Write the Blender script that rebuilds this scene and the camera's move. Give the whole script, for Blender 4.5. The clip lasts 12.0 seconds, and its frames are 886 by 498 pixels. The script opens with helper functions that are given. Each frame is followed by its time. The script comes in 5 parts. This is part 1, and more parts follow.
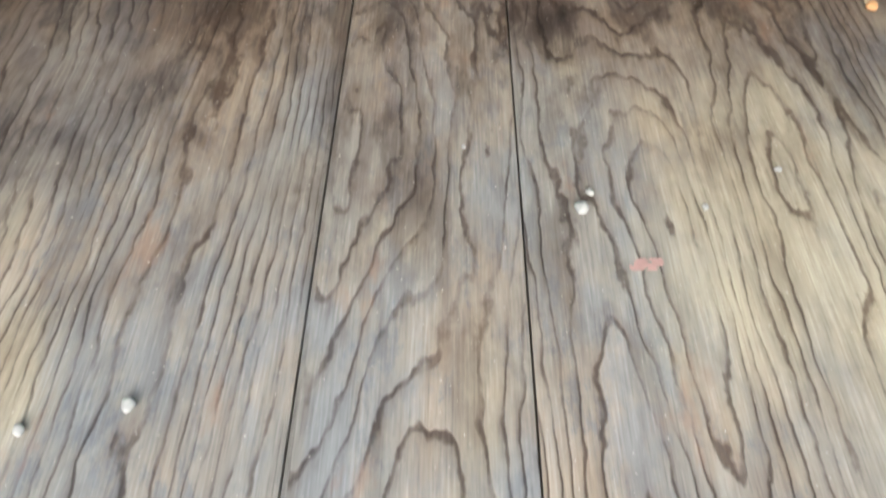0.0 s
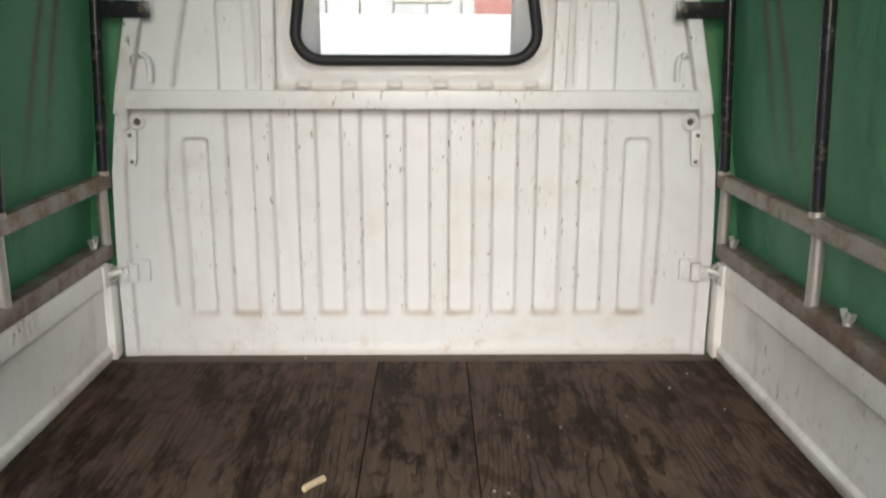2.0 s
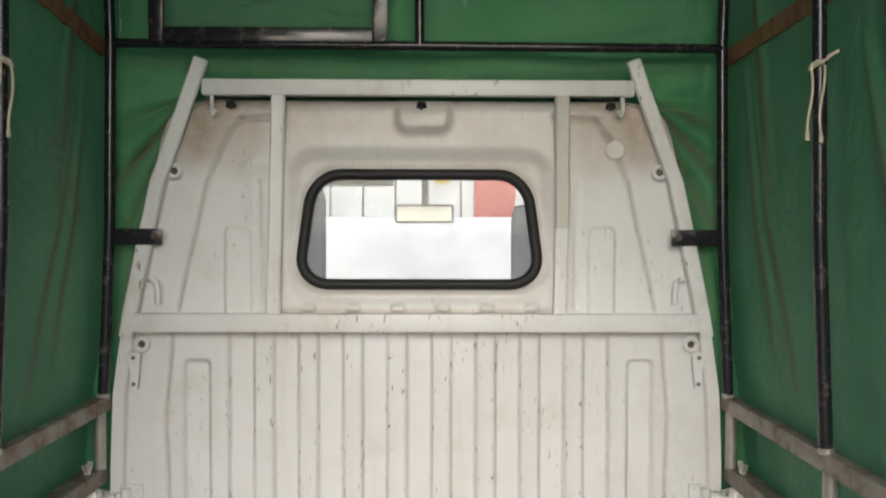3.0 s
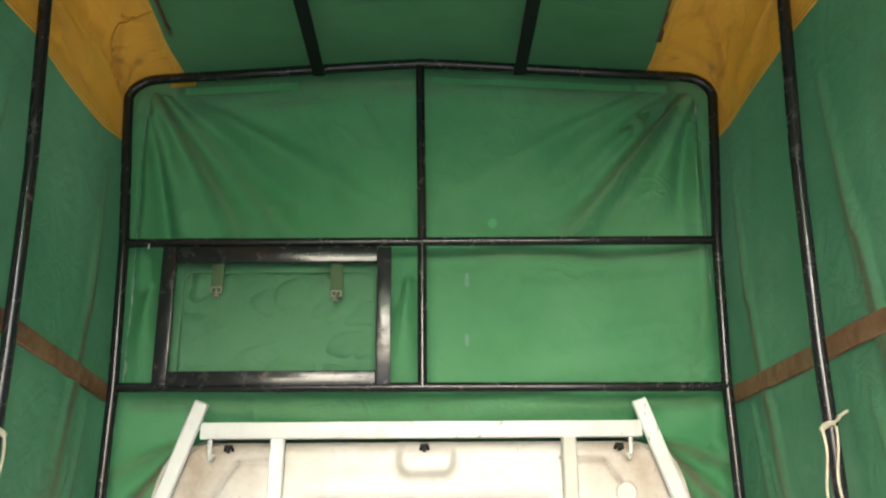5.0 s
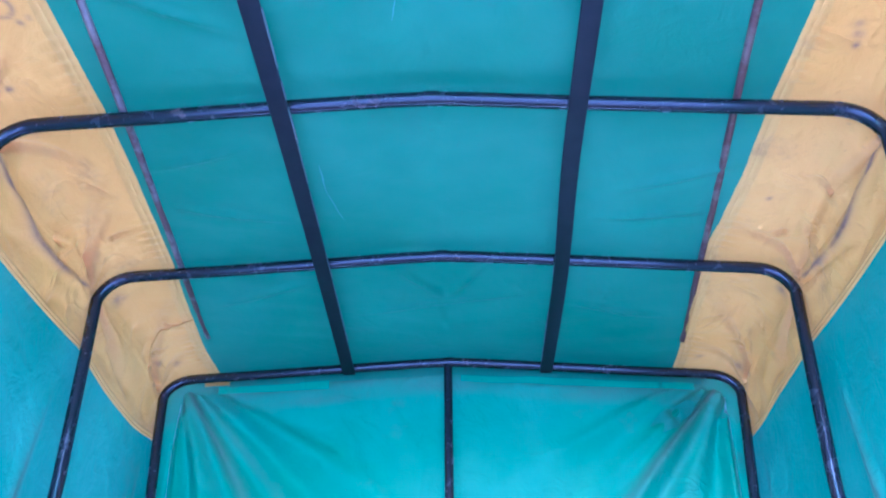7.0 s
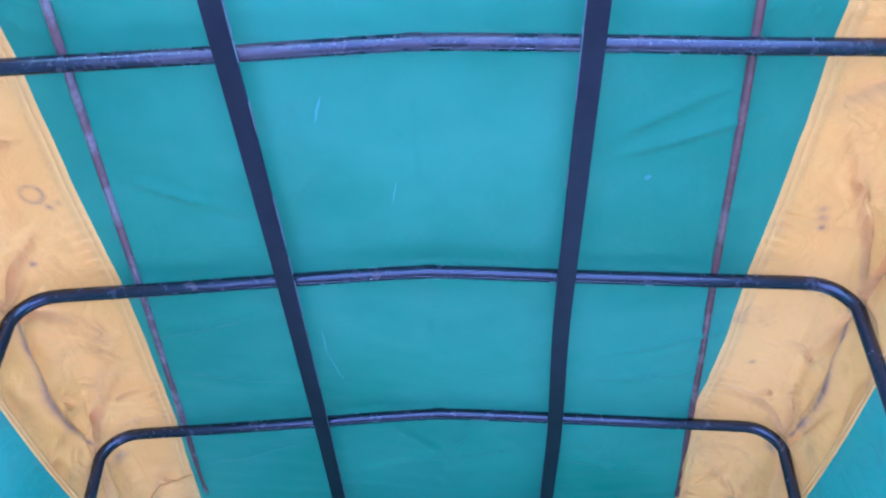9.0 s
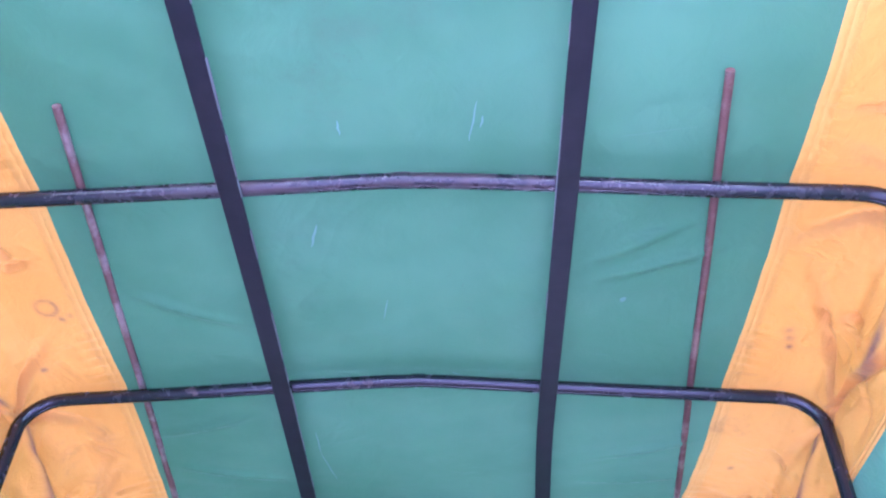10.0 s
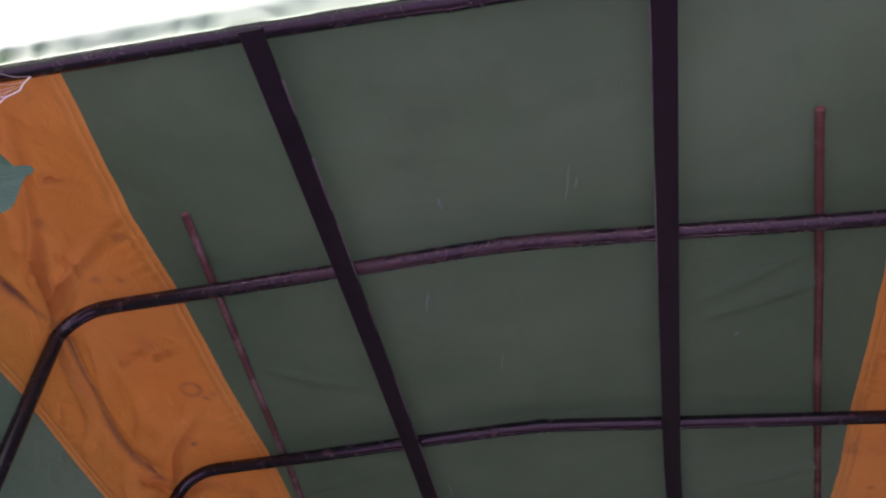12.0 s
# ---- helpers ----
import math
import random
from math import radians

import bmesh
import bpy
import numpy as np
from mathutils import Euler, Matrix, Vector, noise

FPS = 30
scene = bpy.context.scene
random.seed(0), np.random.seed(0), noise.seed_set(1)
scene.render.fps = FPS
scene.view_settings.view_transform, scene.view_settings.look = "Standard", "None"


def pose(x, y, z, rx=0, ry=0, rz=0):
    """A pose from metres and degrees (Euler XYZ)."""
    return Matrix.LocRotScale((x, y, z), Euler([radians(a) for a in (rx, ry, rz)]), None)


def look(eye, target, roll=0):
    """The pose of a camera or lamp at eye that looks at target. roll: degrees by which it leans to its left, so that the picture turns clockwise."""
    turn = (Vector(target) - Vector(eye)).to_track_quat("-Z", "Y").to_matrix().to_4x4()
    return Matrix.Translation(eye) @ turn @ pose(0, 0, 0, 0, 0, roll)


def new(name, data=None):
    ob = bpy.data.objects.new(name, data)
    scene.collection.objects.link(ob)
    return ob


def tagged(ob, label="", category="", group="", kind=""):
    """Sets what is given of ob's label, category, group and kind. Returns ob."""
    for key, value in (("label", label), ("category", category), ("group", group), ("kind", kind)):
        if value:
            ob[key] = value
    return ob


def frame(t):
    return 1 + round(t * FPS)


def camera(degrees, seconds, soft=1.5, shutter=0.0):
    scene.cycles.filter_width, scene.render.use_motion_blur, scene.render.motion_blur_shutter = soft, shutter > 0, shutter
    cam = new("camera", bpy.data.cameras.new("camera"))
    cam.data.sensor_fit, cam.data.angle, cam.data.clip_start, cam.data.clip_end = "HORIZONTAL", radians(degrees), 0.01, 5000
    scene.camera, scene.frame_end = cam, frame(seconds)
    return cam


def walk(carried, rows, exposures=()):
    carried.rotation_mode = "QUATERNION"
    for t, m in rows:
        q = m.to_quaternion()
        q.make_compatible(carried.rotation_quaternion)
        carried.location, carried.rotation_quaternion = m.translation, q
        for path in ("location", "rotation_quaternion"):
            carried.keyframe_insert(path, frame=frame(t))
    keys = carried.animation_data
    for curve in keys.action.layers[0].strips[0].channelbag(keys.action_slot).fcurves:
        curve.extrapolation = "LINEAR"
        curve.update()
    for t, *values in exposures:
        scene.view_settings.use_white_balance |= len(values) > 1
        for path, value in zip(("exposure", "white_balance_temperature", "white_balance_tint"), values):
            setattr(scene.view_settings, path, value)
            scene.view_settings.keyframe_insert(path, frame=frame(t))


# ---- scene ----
cam = camera(54.8, 12.0, soft=2.0, shutter=0.2)
PATH = [
    (0, (0.045, -1.971, 0.611), (0.026, -0.621, -0.865), -0.3),
    (0.5, (0.04, -1.947, 0.639), (0.031, -0.339, -0.549), -0.1),
    (1, (0.034, -1.929, 0.657), (0.08, -0.197, -0.343), 0.8),
    (1.5, (0.036, -1.915, 0.683), (0.087, -0.073, -0.095), 1.0),
    (2, (0.037, -1.906, 0.713), (0.063, 0.038, 0.243), 0.1),
    (2.5, (0.033, -1.901, 0.742), (0.06, 0.087, 0.517), 0.2),
    (4.5, (0.028, -1.903, 0.953), (0.054, 0.058, 1.347), -0.2),
    (5, (0.042, -1.89, 0.947), (0.051, 0.025, 1.526), -0.4),
    (5.5, (0.052, -1.899, 0.993), (0.047, -0.047, 1.748), -1.4),
    (6, (0.056, -1.916, 1.009), (0.023, -0.147, 1.941), -0.4),
    (6.5, (0.059, -1.936, 1.023), (0.002, -0.225, 2.057), 0.0),
    (7, (0.061, -1.948, 1.031), (-0.006, -0.289, 2.146), 0.4),
    (7.5, (0.066, -1.976, 1.049), (-0.004, -0.374, 2.243), 0.6),
    (9.5, (0.066, -2.101, 1.042), (0.014, -0.667, 2.435), 0.4),
    (10, (0.098, -2.171, 1.044), (0.031, -0.796, 2.495), 1.5),
    (10.5, (0.108, -2.229, 1.057), (0.005, -0.918, 2.563), 2.0),
    (11, (0.107, -2.262, 1.071), (0.001, -1.007, 2.625), 2.3),
    (11.5, (0.109, -2.268, 1.067), (-0.068, -0.989, 2.595), 3.4),
    (12, (0.111, -2.262, 1.058), (-0.208, -0.934, 2.519), 3.4),
]
EXPOSURES = [
    (0.0, 1.70, 5450, 7), (0.5, 2.36, 5000, 5), (1.0, 1.22, 5800, 11), (1.5, 0.65, 5650, 9), (2.5, 0.18, 5600, 10),
    (4.5, 0.92, 6250, 7), (5.0, 1.76, 5860, 6), (5.5, 2.95, 5150, 19), (6.0, 3.28, 4150, 28), (6.5, 3.42, 3700, 34), (7.0, 3.30, 3380, 35), (7.5, 3.26, 3340, 35),
    (9.5, 3.40, 3720, 42), (10.0, 3.46, 4320, 63), (10.5, 3.36, 5250, 98), (11.0, 2.1, 5700, 92), (11.5, 0.88, 5850, 100), (12.0, 1.02, 6000, 113)]
walk(cam, [(t, look(eye, target, roll)) for t, eye, target, roll in PATH], EXPOSURES)

# ---------------------------------------------------------------- world and sun
world = bpy.data.worlds.new("world")
scene.world = world
world.use_nodes = True
wn = world.node_tree.nodes
sky = wn.new("ShaderNodeTexSky")
sky.sky_type, sky.sun_disc = "NISHITA", False
sky.sun_elevation, sky.sun_rotation = radians(27), radians(182.9)
sky.air_density, sky.dust_density, sky.ozone_density = 1.0, 4.0, 0.6
world.node_tree.links.new(sky.outputs[0], wn["Background"].inputs[0])
wn["Background"].inputs[1].default_value = 0.15
sun = new("sun", bpy.data.lights.new("sun", "SUN"))
sun.data.energy, sun.data.angle, sun.data.color = 1.4, radians(60), (1.0, 0.96, 0.91)
sun.matrix_world = look((-0.4, -8.0, 4.1), (0, 0, 0))


# ---------------------------------------------------------------- material helpers
class Nodes:
    """A material with short calls for its nodes."""

    def __init__(self, name, rough=0.6, metal=0.0):
        self.m = bpy.data.materials.new(name)
        self.m.use_nodes = True
        self.t = self.m.node_tree
        self.b = self.t.nodes["Principled BSDF"]
        self.b.inputs["Roughness"].default_value = rough
        self.b.inputs["Metallic"].default_value = metal
        self.co = self.t.nodes.new("ShaderNodeTexCoord").outputs["Object"]

    def put(self, socket, v):
        if isinstance(v, bpy.types.NodeSocket):
            self.t.links.new(v, socket)
        elif isinstance(v, tuple) and len(v) == 3 and socket.type == "RGBA":
            socket.default_value = (*v, 1)
        else:
            socket.default_value = v

    def math(self, op, a, b=0.0, c=0.0, clamp=False):
        n = self.t.nodes.new("ShaderNodeMath")
        n.operation, n.use_clamp = op, clamp
        for i, v in enumerate((a, b, c)):
            self.put(n.inputs[i], v)
        return n.outputs[0]

    def scaled(self, s, co=None, off=(0, 0, 0)):
        n = self.t.nodes.new("ShaderNodeMapping")
        n.inputs["Scale"].default_value, n.inputs["Location"].default_value = s, off
        self.t.links.new(co or self.co, n.inputs["Vector"])
        return n.outputs[0]

    def noise(self, scale, detail=3.0, rough=0.55, co=None, stretch=None, dist=0.0, w=None):
        n = self.t.nodes.new("ShaderNodeTexNoise")
        if w is not None:
            n.noise_dimensions = "4D"
            self.put(n.inputs["W"], w)
        n.inputs["Scale"].default_value, n.inputs["Detail"].default_value = scale, detail
        n.inputs["Roughness"].default_value, n.inputs["Distortion"].default_value = rough, dist
        self.t.links.new(self.scaled(stretch, co) if stretch else (co or self.co), n.inputs["Vector"])
        return n.outputs["Fac"]

    def cells(self, scale, stretch=None, rand=1.0):
        n = self.t.nodes.new("ShaderNodeTexVoronoi")
        n.inputs["Scale"].default_value, n.inputs["Randomness"].default_value = scale, rand
        self.t.links.new(self.scaled(stretch) if stretch else self.co, n.inputs["Vector"])
        return n.outputs["Distance"]

    def step(self, v, a, b):
        n = self.t.nodes.new("ShaderNodeMapRange")
        n.interpolation_type = "SMOOTHSTEP"
        self.put(n.inputs[0], v)
        n.inputs[1].default_value, n.inputs[2].default_value = a, b
        return n.outputs[0]

    def mix(self, f, a, b, how="MIX"):
        n = self.t.nodes.new("ShaderNodeMix")
        n.data_type, n.blend_type = "RGBA", how
        self.put(n.inputs[0], f)
        self.put(n.inputs[6], a)
        self.put(n.inputs[7], b)
        return n.outputs[2]

    def axis(self, i, co=None):
        n = self.t.nodes.new("ShaderNodeSeparateXYZ")
        self.t.links.new(co or self.co, n.inputs[0])
        return n.outputs[i]

    def rnd(self):
        return self.t.nodes.new("ShaderNodeObjectInfo").outputs["Random"]

    def bump(self, h, strength=0.3, dist=0.002, normal=None):
        n = self.t.nodes.new("ShaderNodeBump")
        n.inputs["Strength"].default_value, n.inputs["Distance"].default_value = strength, dist
        self.t.links.new(h, n.inputs["Height"])
        if normal:
            self.t.links.new(normal, n.inputs["Normal"])
        self.t.links.new(n.outputs[0], self.b.inputs["Normal"])
        return n.outputs[0]

    def done(self, color=None, rough=None, metal=None):
        for key, v in (("Base Color", color), ("Roughness", rough), ("Metallic", metal)):
            if v is not None:
                self.put(self.b.inputs[key], v)
        return self.m


def canvas_material(name, col, faded, dirt, through_amount, dirty=0.5, dirt_scale=6.0, creased=0.12, crumpled=0.5):
    """Coated cotton canvas: a weave, soft fading, stains, and some light that passes through."""
    g = Nodes(name, 0.62)
    big = g.noise(1.7, 4, 0.6)
    mid = g.noise(9, 4, 0.6)
    c = g.mix(g.step(big, 0.35, 0.7), col, faded)
    c = g.mix(g.math("MULTIPLY", g.step(mid, 0.45, 0.8), 0.35), c, faded)
    dark_mask = g.math("MULTIPLY", g.step(g.noise(dirt_scale, 6, 0.7), 0.56, 0.75), dirty)
    c = g.mix(dark_mask, c, dirt)
    spots = g.math("MAXIMUM", g.step(g.cells(26), 0.1, 0.05), g.math("MULTIPLY", g.step(g.noise(80, 3, 0.6), 0.63, 0.70), 0.9))
    keep = g.step(g.noise(4.3, 2), 0.55, 0.7)
    c = g.mix(g.math("MULTIPLY", g.math("MULTIPLY", spots, keep), 0.75 * dirty), c, dirt)
    # per-vertex mask: stains, and on the shoulders painted fold shade too
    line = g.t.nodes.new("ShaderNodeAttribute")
    line.attribute_name = "dark_mask"
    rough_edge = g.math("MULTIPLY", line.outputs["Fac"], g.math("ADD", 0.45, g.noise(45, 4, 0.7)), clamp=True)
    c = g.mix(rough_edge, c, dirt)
    weave = g.math("ADD", g.noise(900, 1, stretch=(1, 0.25, 1)), g.noise(900, 1, stretch=(0.25, 1, 1)))
    crumple = g.noise(16, 5, 0.62, dist=0.6)
    nrm = g.bump(weave, 0.12, 0.001)
    nrm = g.bump(crumple, crumpled, 0.014, nrm)
    ridge = g.math("SUBTRACT", 1.0, g.math("ABSOLUTE", g.math("MULTIPLY", g.math("SUBTRACT", g.noise(5.5, 3, 0.5, dist=0.8), 0.5), 7.0)), clamp=True)
    ridge = g.math("MULTIPLY", g.math("POWER", ridge, 2.0), g.step(g.noise(4.0, 2), 0.45, 0.62))
    g.bump(ridge, creased, 0.02, nrm)
    g.done(c, g.math("ADD", 0.5, g.math("MULTIPLY", mid, 0.25)))
    tr = g.t.nodes.new("ShaderNodeBsdfTranslucent")
    g.t.links.new(c, tr.inputs["Color"])
    mx = g.t.nodes.new("ShaderNodeMixShader")
    mx.inputs[0].default_value = through_amount
    out = g.t.nodes["Material Output"]
    g.t.links.new(g.b.outputs[0], mx.inputs[1])
    g.t.links.new(tr.outputs[0], mx.inputs[2])
    g.t.links.new(mx.outputs[0], out.inputs["Surface"])
    g.b.inputs["Specular IOR Level"].default_value = 0.3
    return g.m


def white_paint(name, chips=1.0, grime=0.4, ribbed=False, foot=0.0, base=(0.735, 0.745, 0.75), aged=(0.67, 0.67, 0.66)):
    """Old white truck enamel: dust, brown grime and chips down to dark primer."""
    g = Nodes(name, 0.38)
    base = g.mix(g.step(g.noise(2.6, 4), 0.3, 0.75), base, aged)
    dust = g.math("MULTIPLY", g.step(g.noise(7, 6, 0.7), 0.48, 0.78), grime)
    c = g.mix(dust, base, (0.47, 0.40, 0.31))
    run = g.math("MULTIPLY", g.step(g.noise(5, 5, 0.65, stretch=(5, 5, 0.5)), 0.52, 0.8), grime * 0.8)
    c = g.mix(run, c, (0.52, 0.45, 0.36))
    if foot:
        # mud splashed up from the floor
        up = g.math("SUBTRACT", g.axis(2), g.math("MULTIPLY", g.math("SUBTRACT", g.noise(9, 6, 0.7, stretch=(1, 1, 1.5)), 0.5), 0.22))
        c = g.mix(g.math("MULTIPLY", g.step(up, 0.055, -0.02), foot), c, (0.34, 0.26, 0.175))
    where = g.step(g.noise(7.0, 2, stretch=(1.6, 1, 0.7)), 0.5, 0.66)
    fine = g.noise(95, 4, 0.62, stretch=(1.4, 1, 0.42))
    if ribbed:
        # knocks along the pressed ribs, dust lying on their lower ends
        k = g.math("SUBTRACT", g.math("FRACT", g.math("DIVIDE", g.math("ADD", g.axis(0), 0.5394), 0.0988)), 0.5)
        off = g.math("ABSOLUTE", g.math("MULTIPLY", k, 0.0988))
        rib = g.step(g.math("ABSOLUTE", g.math("SUBTRACT", off, 0.032)), 0.011, 0.002)
        z = g.axis(2)
        below = g.step(z, 0.60, 0.52)
        mid = g.math("MULTIPLY", g.step(z, 0.07, 0.12), below)
        side = g.step(g.math("ABSOLUTE", g.axis(0)), 0.50, 0.40)
        where = g.math("ADD", g.math("MULTIPLY", where, 0.55), g.math("MULTIPLY", g.math("MULTIPLY", rib, mid), g.math("MULTIPLY", side, g.step(g.noise(6.0, 3), 0.36, 0.52))), clamp=True)
        # vertex mask with the wall's grime and its painted edge shade
        line = g.t.nodes.new("ShaderNodeAttribute")
        line.attribute_name = "dark_mask"
        dirt_shade = g.math("MULTIPLY", line.outputs["Fac"], g.math("ADD", 0.35, g.noise(30, 5, 0.7)), clamp=True)
        c = g.mix(dirt_shade, c, (0.36, 0.28, 0.20))
        foot = g.math("MULTIPLY", g.step(z, 0.10, 0.01), g.step(g.noise(22, 6, 0.7), 0.5, 0.75))
        c = g.mix(g.math("MULTIPLY", foot, 0.5), c, (0.45, 0.35, 0.25))
    chip = g.math("MULTIPLY", g.math("MULTIPLY", g.step(fine, 0.625, 0.65), where), chips)
    ring = g.math("MULTIPLY", g.step(fine, 0.57, 0.64), where)
    c = g.mix(g.math("MULTIPLY", ring, 0.4 * chips), c, (0.52, 0.44, 0.34))
    c = g.mix(g.math("MULTIPLY", chip, 0.9), c, (0.13, 0.105, 0.09))
    h = g.math("SUBTRACT", g.noise(240, 2), g.math("MULTIPLY", chip, 2.0))
    n1 = g.bump(h, 0.10, 0.001)
    g.bump(g.noise(6, 2), 0.12, 0.01, n1)
    return g.done(c, g.math("ADD", 0.34, g.math("MULTIPLY", dust, 0.7)))


def black_paint():
    """Gloss black tube enamel with scuffs and rust specks."""
    g = Nodes("black_enamel", 0.3)
    wear = g.step(g.noise(38, 5, 0.7), 0.58, 0.68)
    wear = g.math("MULTIPLY", wear, g.step(g.noise(5, 2), 0.42, 0.62))
    c = g.mix(g.noise(20, 3), (0.012, 0.0115, 0.014), (0.021, 0.020, 0.023))
    # the rear bows have rubbed through to brown rust along their middle
    rear = g.math("MULTIPLY", g.math("MULTIPLY", g.step(g.axis(1), -0.85, -1.40), g.step(g.axis(1), -1.80, -1.62)), g.step(g.math("ABSOLUTE", g.axis(0)), 0.55, 0.15))
    rub = g.math("MULTIPLY", rear, g.step(g.noise(22, 5, 0.7, stretch=(0.4, 1, 1)), 0.38, 0.60))
    wear = g.math("MAXIMUM", wear, g.math("MULTIPLY", rub, 0.45))
    c = g.mix(g.math("MULTIPLY", wear, 0.7), c, (0.12, 0.068, 0.055))
    sc = g.math("MULTIPLY", g.step(g.noise(110, 3, 0.6), 0.66, 0.71), 0.6)
    c = g.mix(sc, c, (0.16, 0.14, 0.13))
    g.bump(g.noise(70, 4, 0.6), 0.11, 0.0012)
    dull = g.math("MULTIPLY", g.step(g.noise(26, 5, 0.7), 0.42, 0.70), 0.20)
    return g.done(c, g.math("ADD", g.math("ADD", 0.13, dull), g.math("MULTIPLY", wear, 0.5)))


def rusty(name, steel, rust, low, high, metal=0.5):
    g = Nodes(name, 0.55)
    r = g.step(g.noise(14, 6, 0.7), low, high)
    spot = g.step(g.noise(60, 4, 0.7), 0.5, 0.72)
    c = g.mix(g.math("ADD", g.math("MULTIPLY", r, 0.85), g.math("MULTIPLY", spot, 0.15), clamp=True), steel, rust)
    c = g.mix(g.math("MULTIPLY", g.noise(90, 3), 0.35), c, (0.06, 0.045, 0.04))
    g.bump(g.noise(130, 4, 0.7), 0.3, 0.001)
    return g.done(c, g.math("ADD", 0.4, g.math("MULTIPLY", r, 0.4)), g.math("MULTIPLY", g.math("SUBTRACT", 1.0, r), metal))


def plywood():
    """Weathered softwood plywood: contour-like growth rings, raised dark latewood, dark stains, darker towards the cab.
    """
    g = Nodes("weathered_plywood", 0.7)
    w = g.math("MULTIPLY", g.rnd(), 37.0)
    low = g.noise(1.0, 1.2, 0.4, stretch=(4.6, 0.62, 1), w=w)
    warp = g.noise(1.0, 3, 0.55, stretch=(16, 4.2, 1), w=w)
    jit = g.noise(1.0, 3, 0.6, stretch=(40, 26, 1), w=w)
    plain = g.step(g.axis(0), -0.080, -0.092)
    field = g.math("ADD", g.math("MULTIPLY", low, g.math("SUBTRACT", 1.0, g.math("MULTIPLY", plain, 0.62))), g.math("MULTIPLY", warp, 0.080))
    field = g.math("ADD", field, g.math("MULTIPLY", jit, 0.016))
    field = g.math("ADD", field, g.math("MULTIPLY", g.axis(0), g.math("ADD", 0.85, g.math("MULTIPLY", plain, 0.55))))
    ring = g.math("FRACT", g.math("MULTIPLY", field, 38.0))
    late = g.math("MULTIPLY", g.step(ring, 0.35, 0.86), g.math("SUBTRACT", 1.0, g.step(ring, 0.90, 1.0)))
    crisp = g.math("MULTIPLY", g.step(ring, 0.74, 0.86), g.math("SUBTRACT", 1.0, g.step(ring, 0.90, 0.99)))
    strong = g.math("ADD", 0.15, g.step(g.noise(1.0, 5, 0.7, stretch=(14, 6.5, 1), w=w), 0.36, 0.62), clamp=True)
    fibre = g.noise(1.0, 4, 0.65, stretch=(420, 11, 1))
    coarse = g.noise(1.0, 5, 0.7, stretch=(60, 5.0, 1))
    tone = g.noise(1.0, 5, 0.62, stretch=(5, 2.6, 1), w=w)
    c = g.mix(g.step(tone, 0.36, 0.64), (0.265, 0.203, 0.145), (0.18, 0.167, 0.151))
    c = g.mix(g.math("MULTIPLY", g.step(coarse, 0.35, 0.7), 0.5), c, (0.29, 0.268, 0.228))
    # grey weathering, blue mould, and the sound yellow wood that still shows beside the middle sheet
    grey = g.step(g.noise(1.0, 6, 0.72, stretch=(11, 5, 1), w=w), 0.46, 0.60)
    c = g.mix(g.math("MULTIPLY", grey, 0.60), c, (0.165, 0.168, 0.175))
    mould = g.step(g.noise(1.0, 6, 0.75, stretch=(24, 11, 1), w=w), 0.53, 0.64)
    c = g.mix(g.math("MULTIPLY", mould, 0.55), c, (0.12, 0.13, 0.145))

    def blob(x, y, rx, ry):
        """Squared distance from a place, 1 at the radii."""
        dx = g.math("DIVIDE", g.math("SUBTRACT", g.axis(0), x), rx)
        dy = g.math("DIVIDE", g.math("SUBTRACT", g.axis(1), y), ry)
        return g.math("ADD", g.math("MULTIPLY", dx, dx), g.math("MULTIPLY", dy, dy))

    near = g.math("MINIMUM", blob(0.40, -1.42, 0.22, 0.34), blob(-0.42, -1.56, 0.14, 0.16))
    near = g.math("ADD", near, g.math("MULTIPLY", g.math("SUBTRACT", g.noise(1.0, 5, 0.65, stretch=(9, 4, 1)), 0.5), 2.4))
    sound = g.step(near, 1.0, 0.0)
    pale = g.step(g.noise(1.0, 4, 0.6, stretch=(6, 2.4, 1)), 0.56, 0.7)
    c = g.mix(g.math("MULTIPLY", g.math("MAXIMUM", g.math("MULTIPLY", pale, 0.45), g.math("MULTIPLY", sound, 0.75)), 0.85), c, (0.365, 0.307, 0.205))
    # boards turn browner and darker from the tail end towards the cab
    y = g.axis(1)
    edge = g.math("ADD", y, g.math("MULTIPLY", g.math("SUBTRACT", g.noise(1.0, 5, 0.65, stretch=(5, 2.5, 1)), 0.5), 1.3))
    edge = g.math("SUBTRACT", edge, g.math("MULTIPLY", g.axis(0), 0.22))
    cabward = g.step(edge, -1.62, -0.66)
    cab_brown = g.mix(g.noise(1.0, 5, 0.65, stretch=(20, 5, 1), w=w), (0.061, 0.037, 0.023), (0.160, 0.103, 0.065))
    c = g.mix(g.math("MULTIPLY", cabward, 0.84), c, cab_brown)
    bn = g.noise(1.0, 6, 0.66, stretch=(15, 4.2, 1), w=w, dist=0.35)
    blot = g.step(g.math("ADD", bn, g.math("MULTIPLY", g.math("SUBTRACT", coarse, 0.5), 0.20)), 0.46, 0.60)
    blot = g.math("MULTIPLY", blot, g.math("ADD", 0.26, g.math("MULTIPLY", cabward, 0.60)))
    c = g.mix(blot, c, (0.25, 0.21, 0.20), "MULTIPLY")
    flame = g.noise(1.0, 4, 0.6, stretch=(17, 7.5, 1), w=w, dist=1.3)
    c = g.mix(g.math("MULTIPLY", g.math("MULTIPLY", g.step(flame, 0.49, 0.62), cabward), 0.68), c, (0.40, 0.34, 0.33), "MULTIPLY")
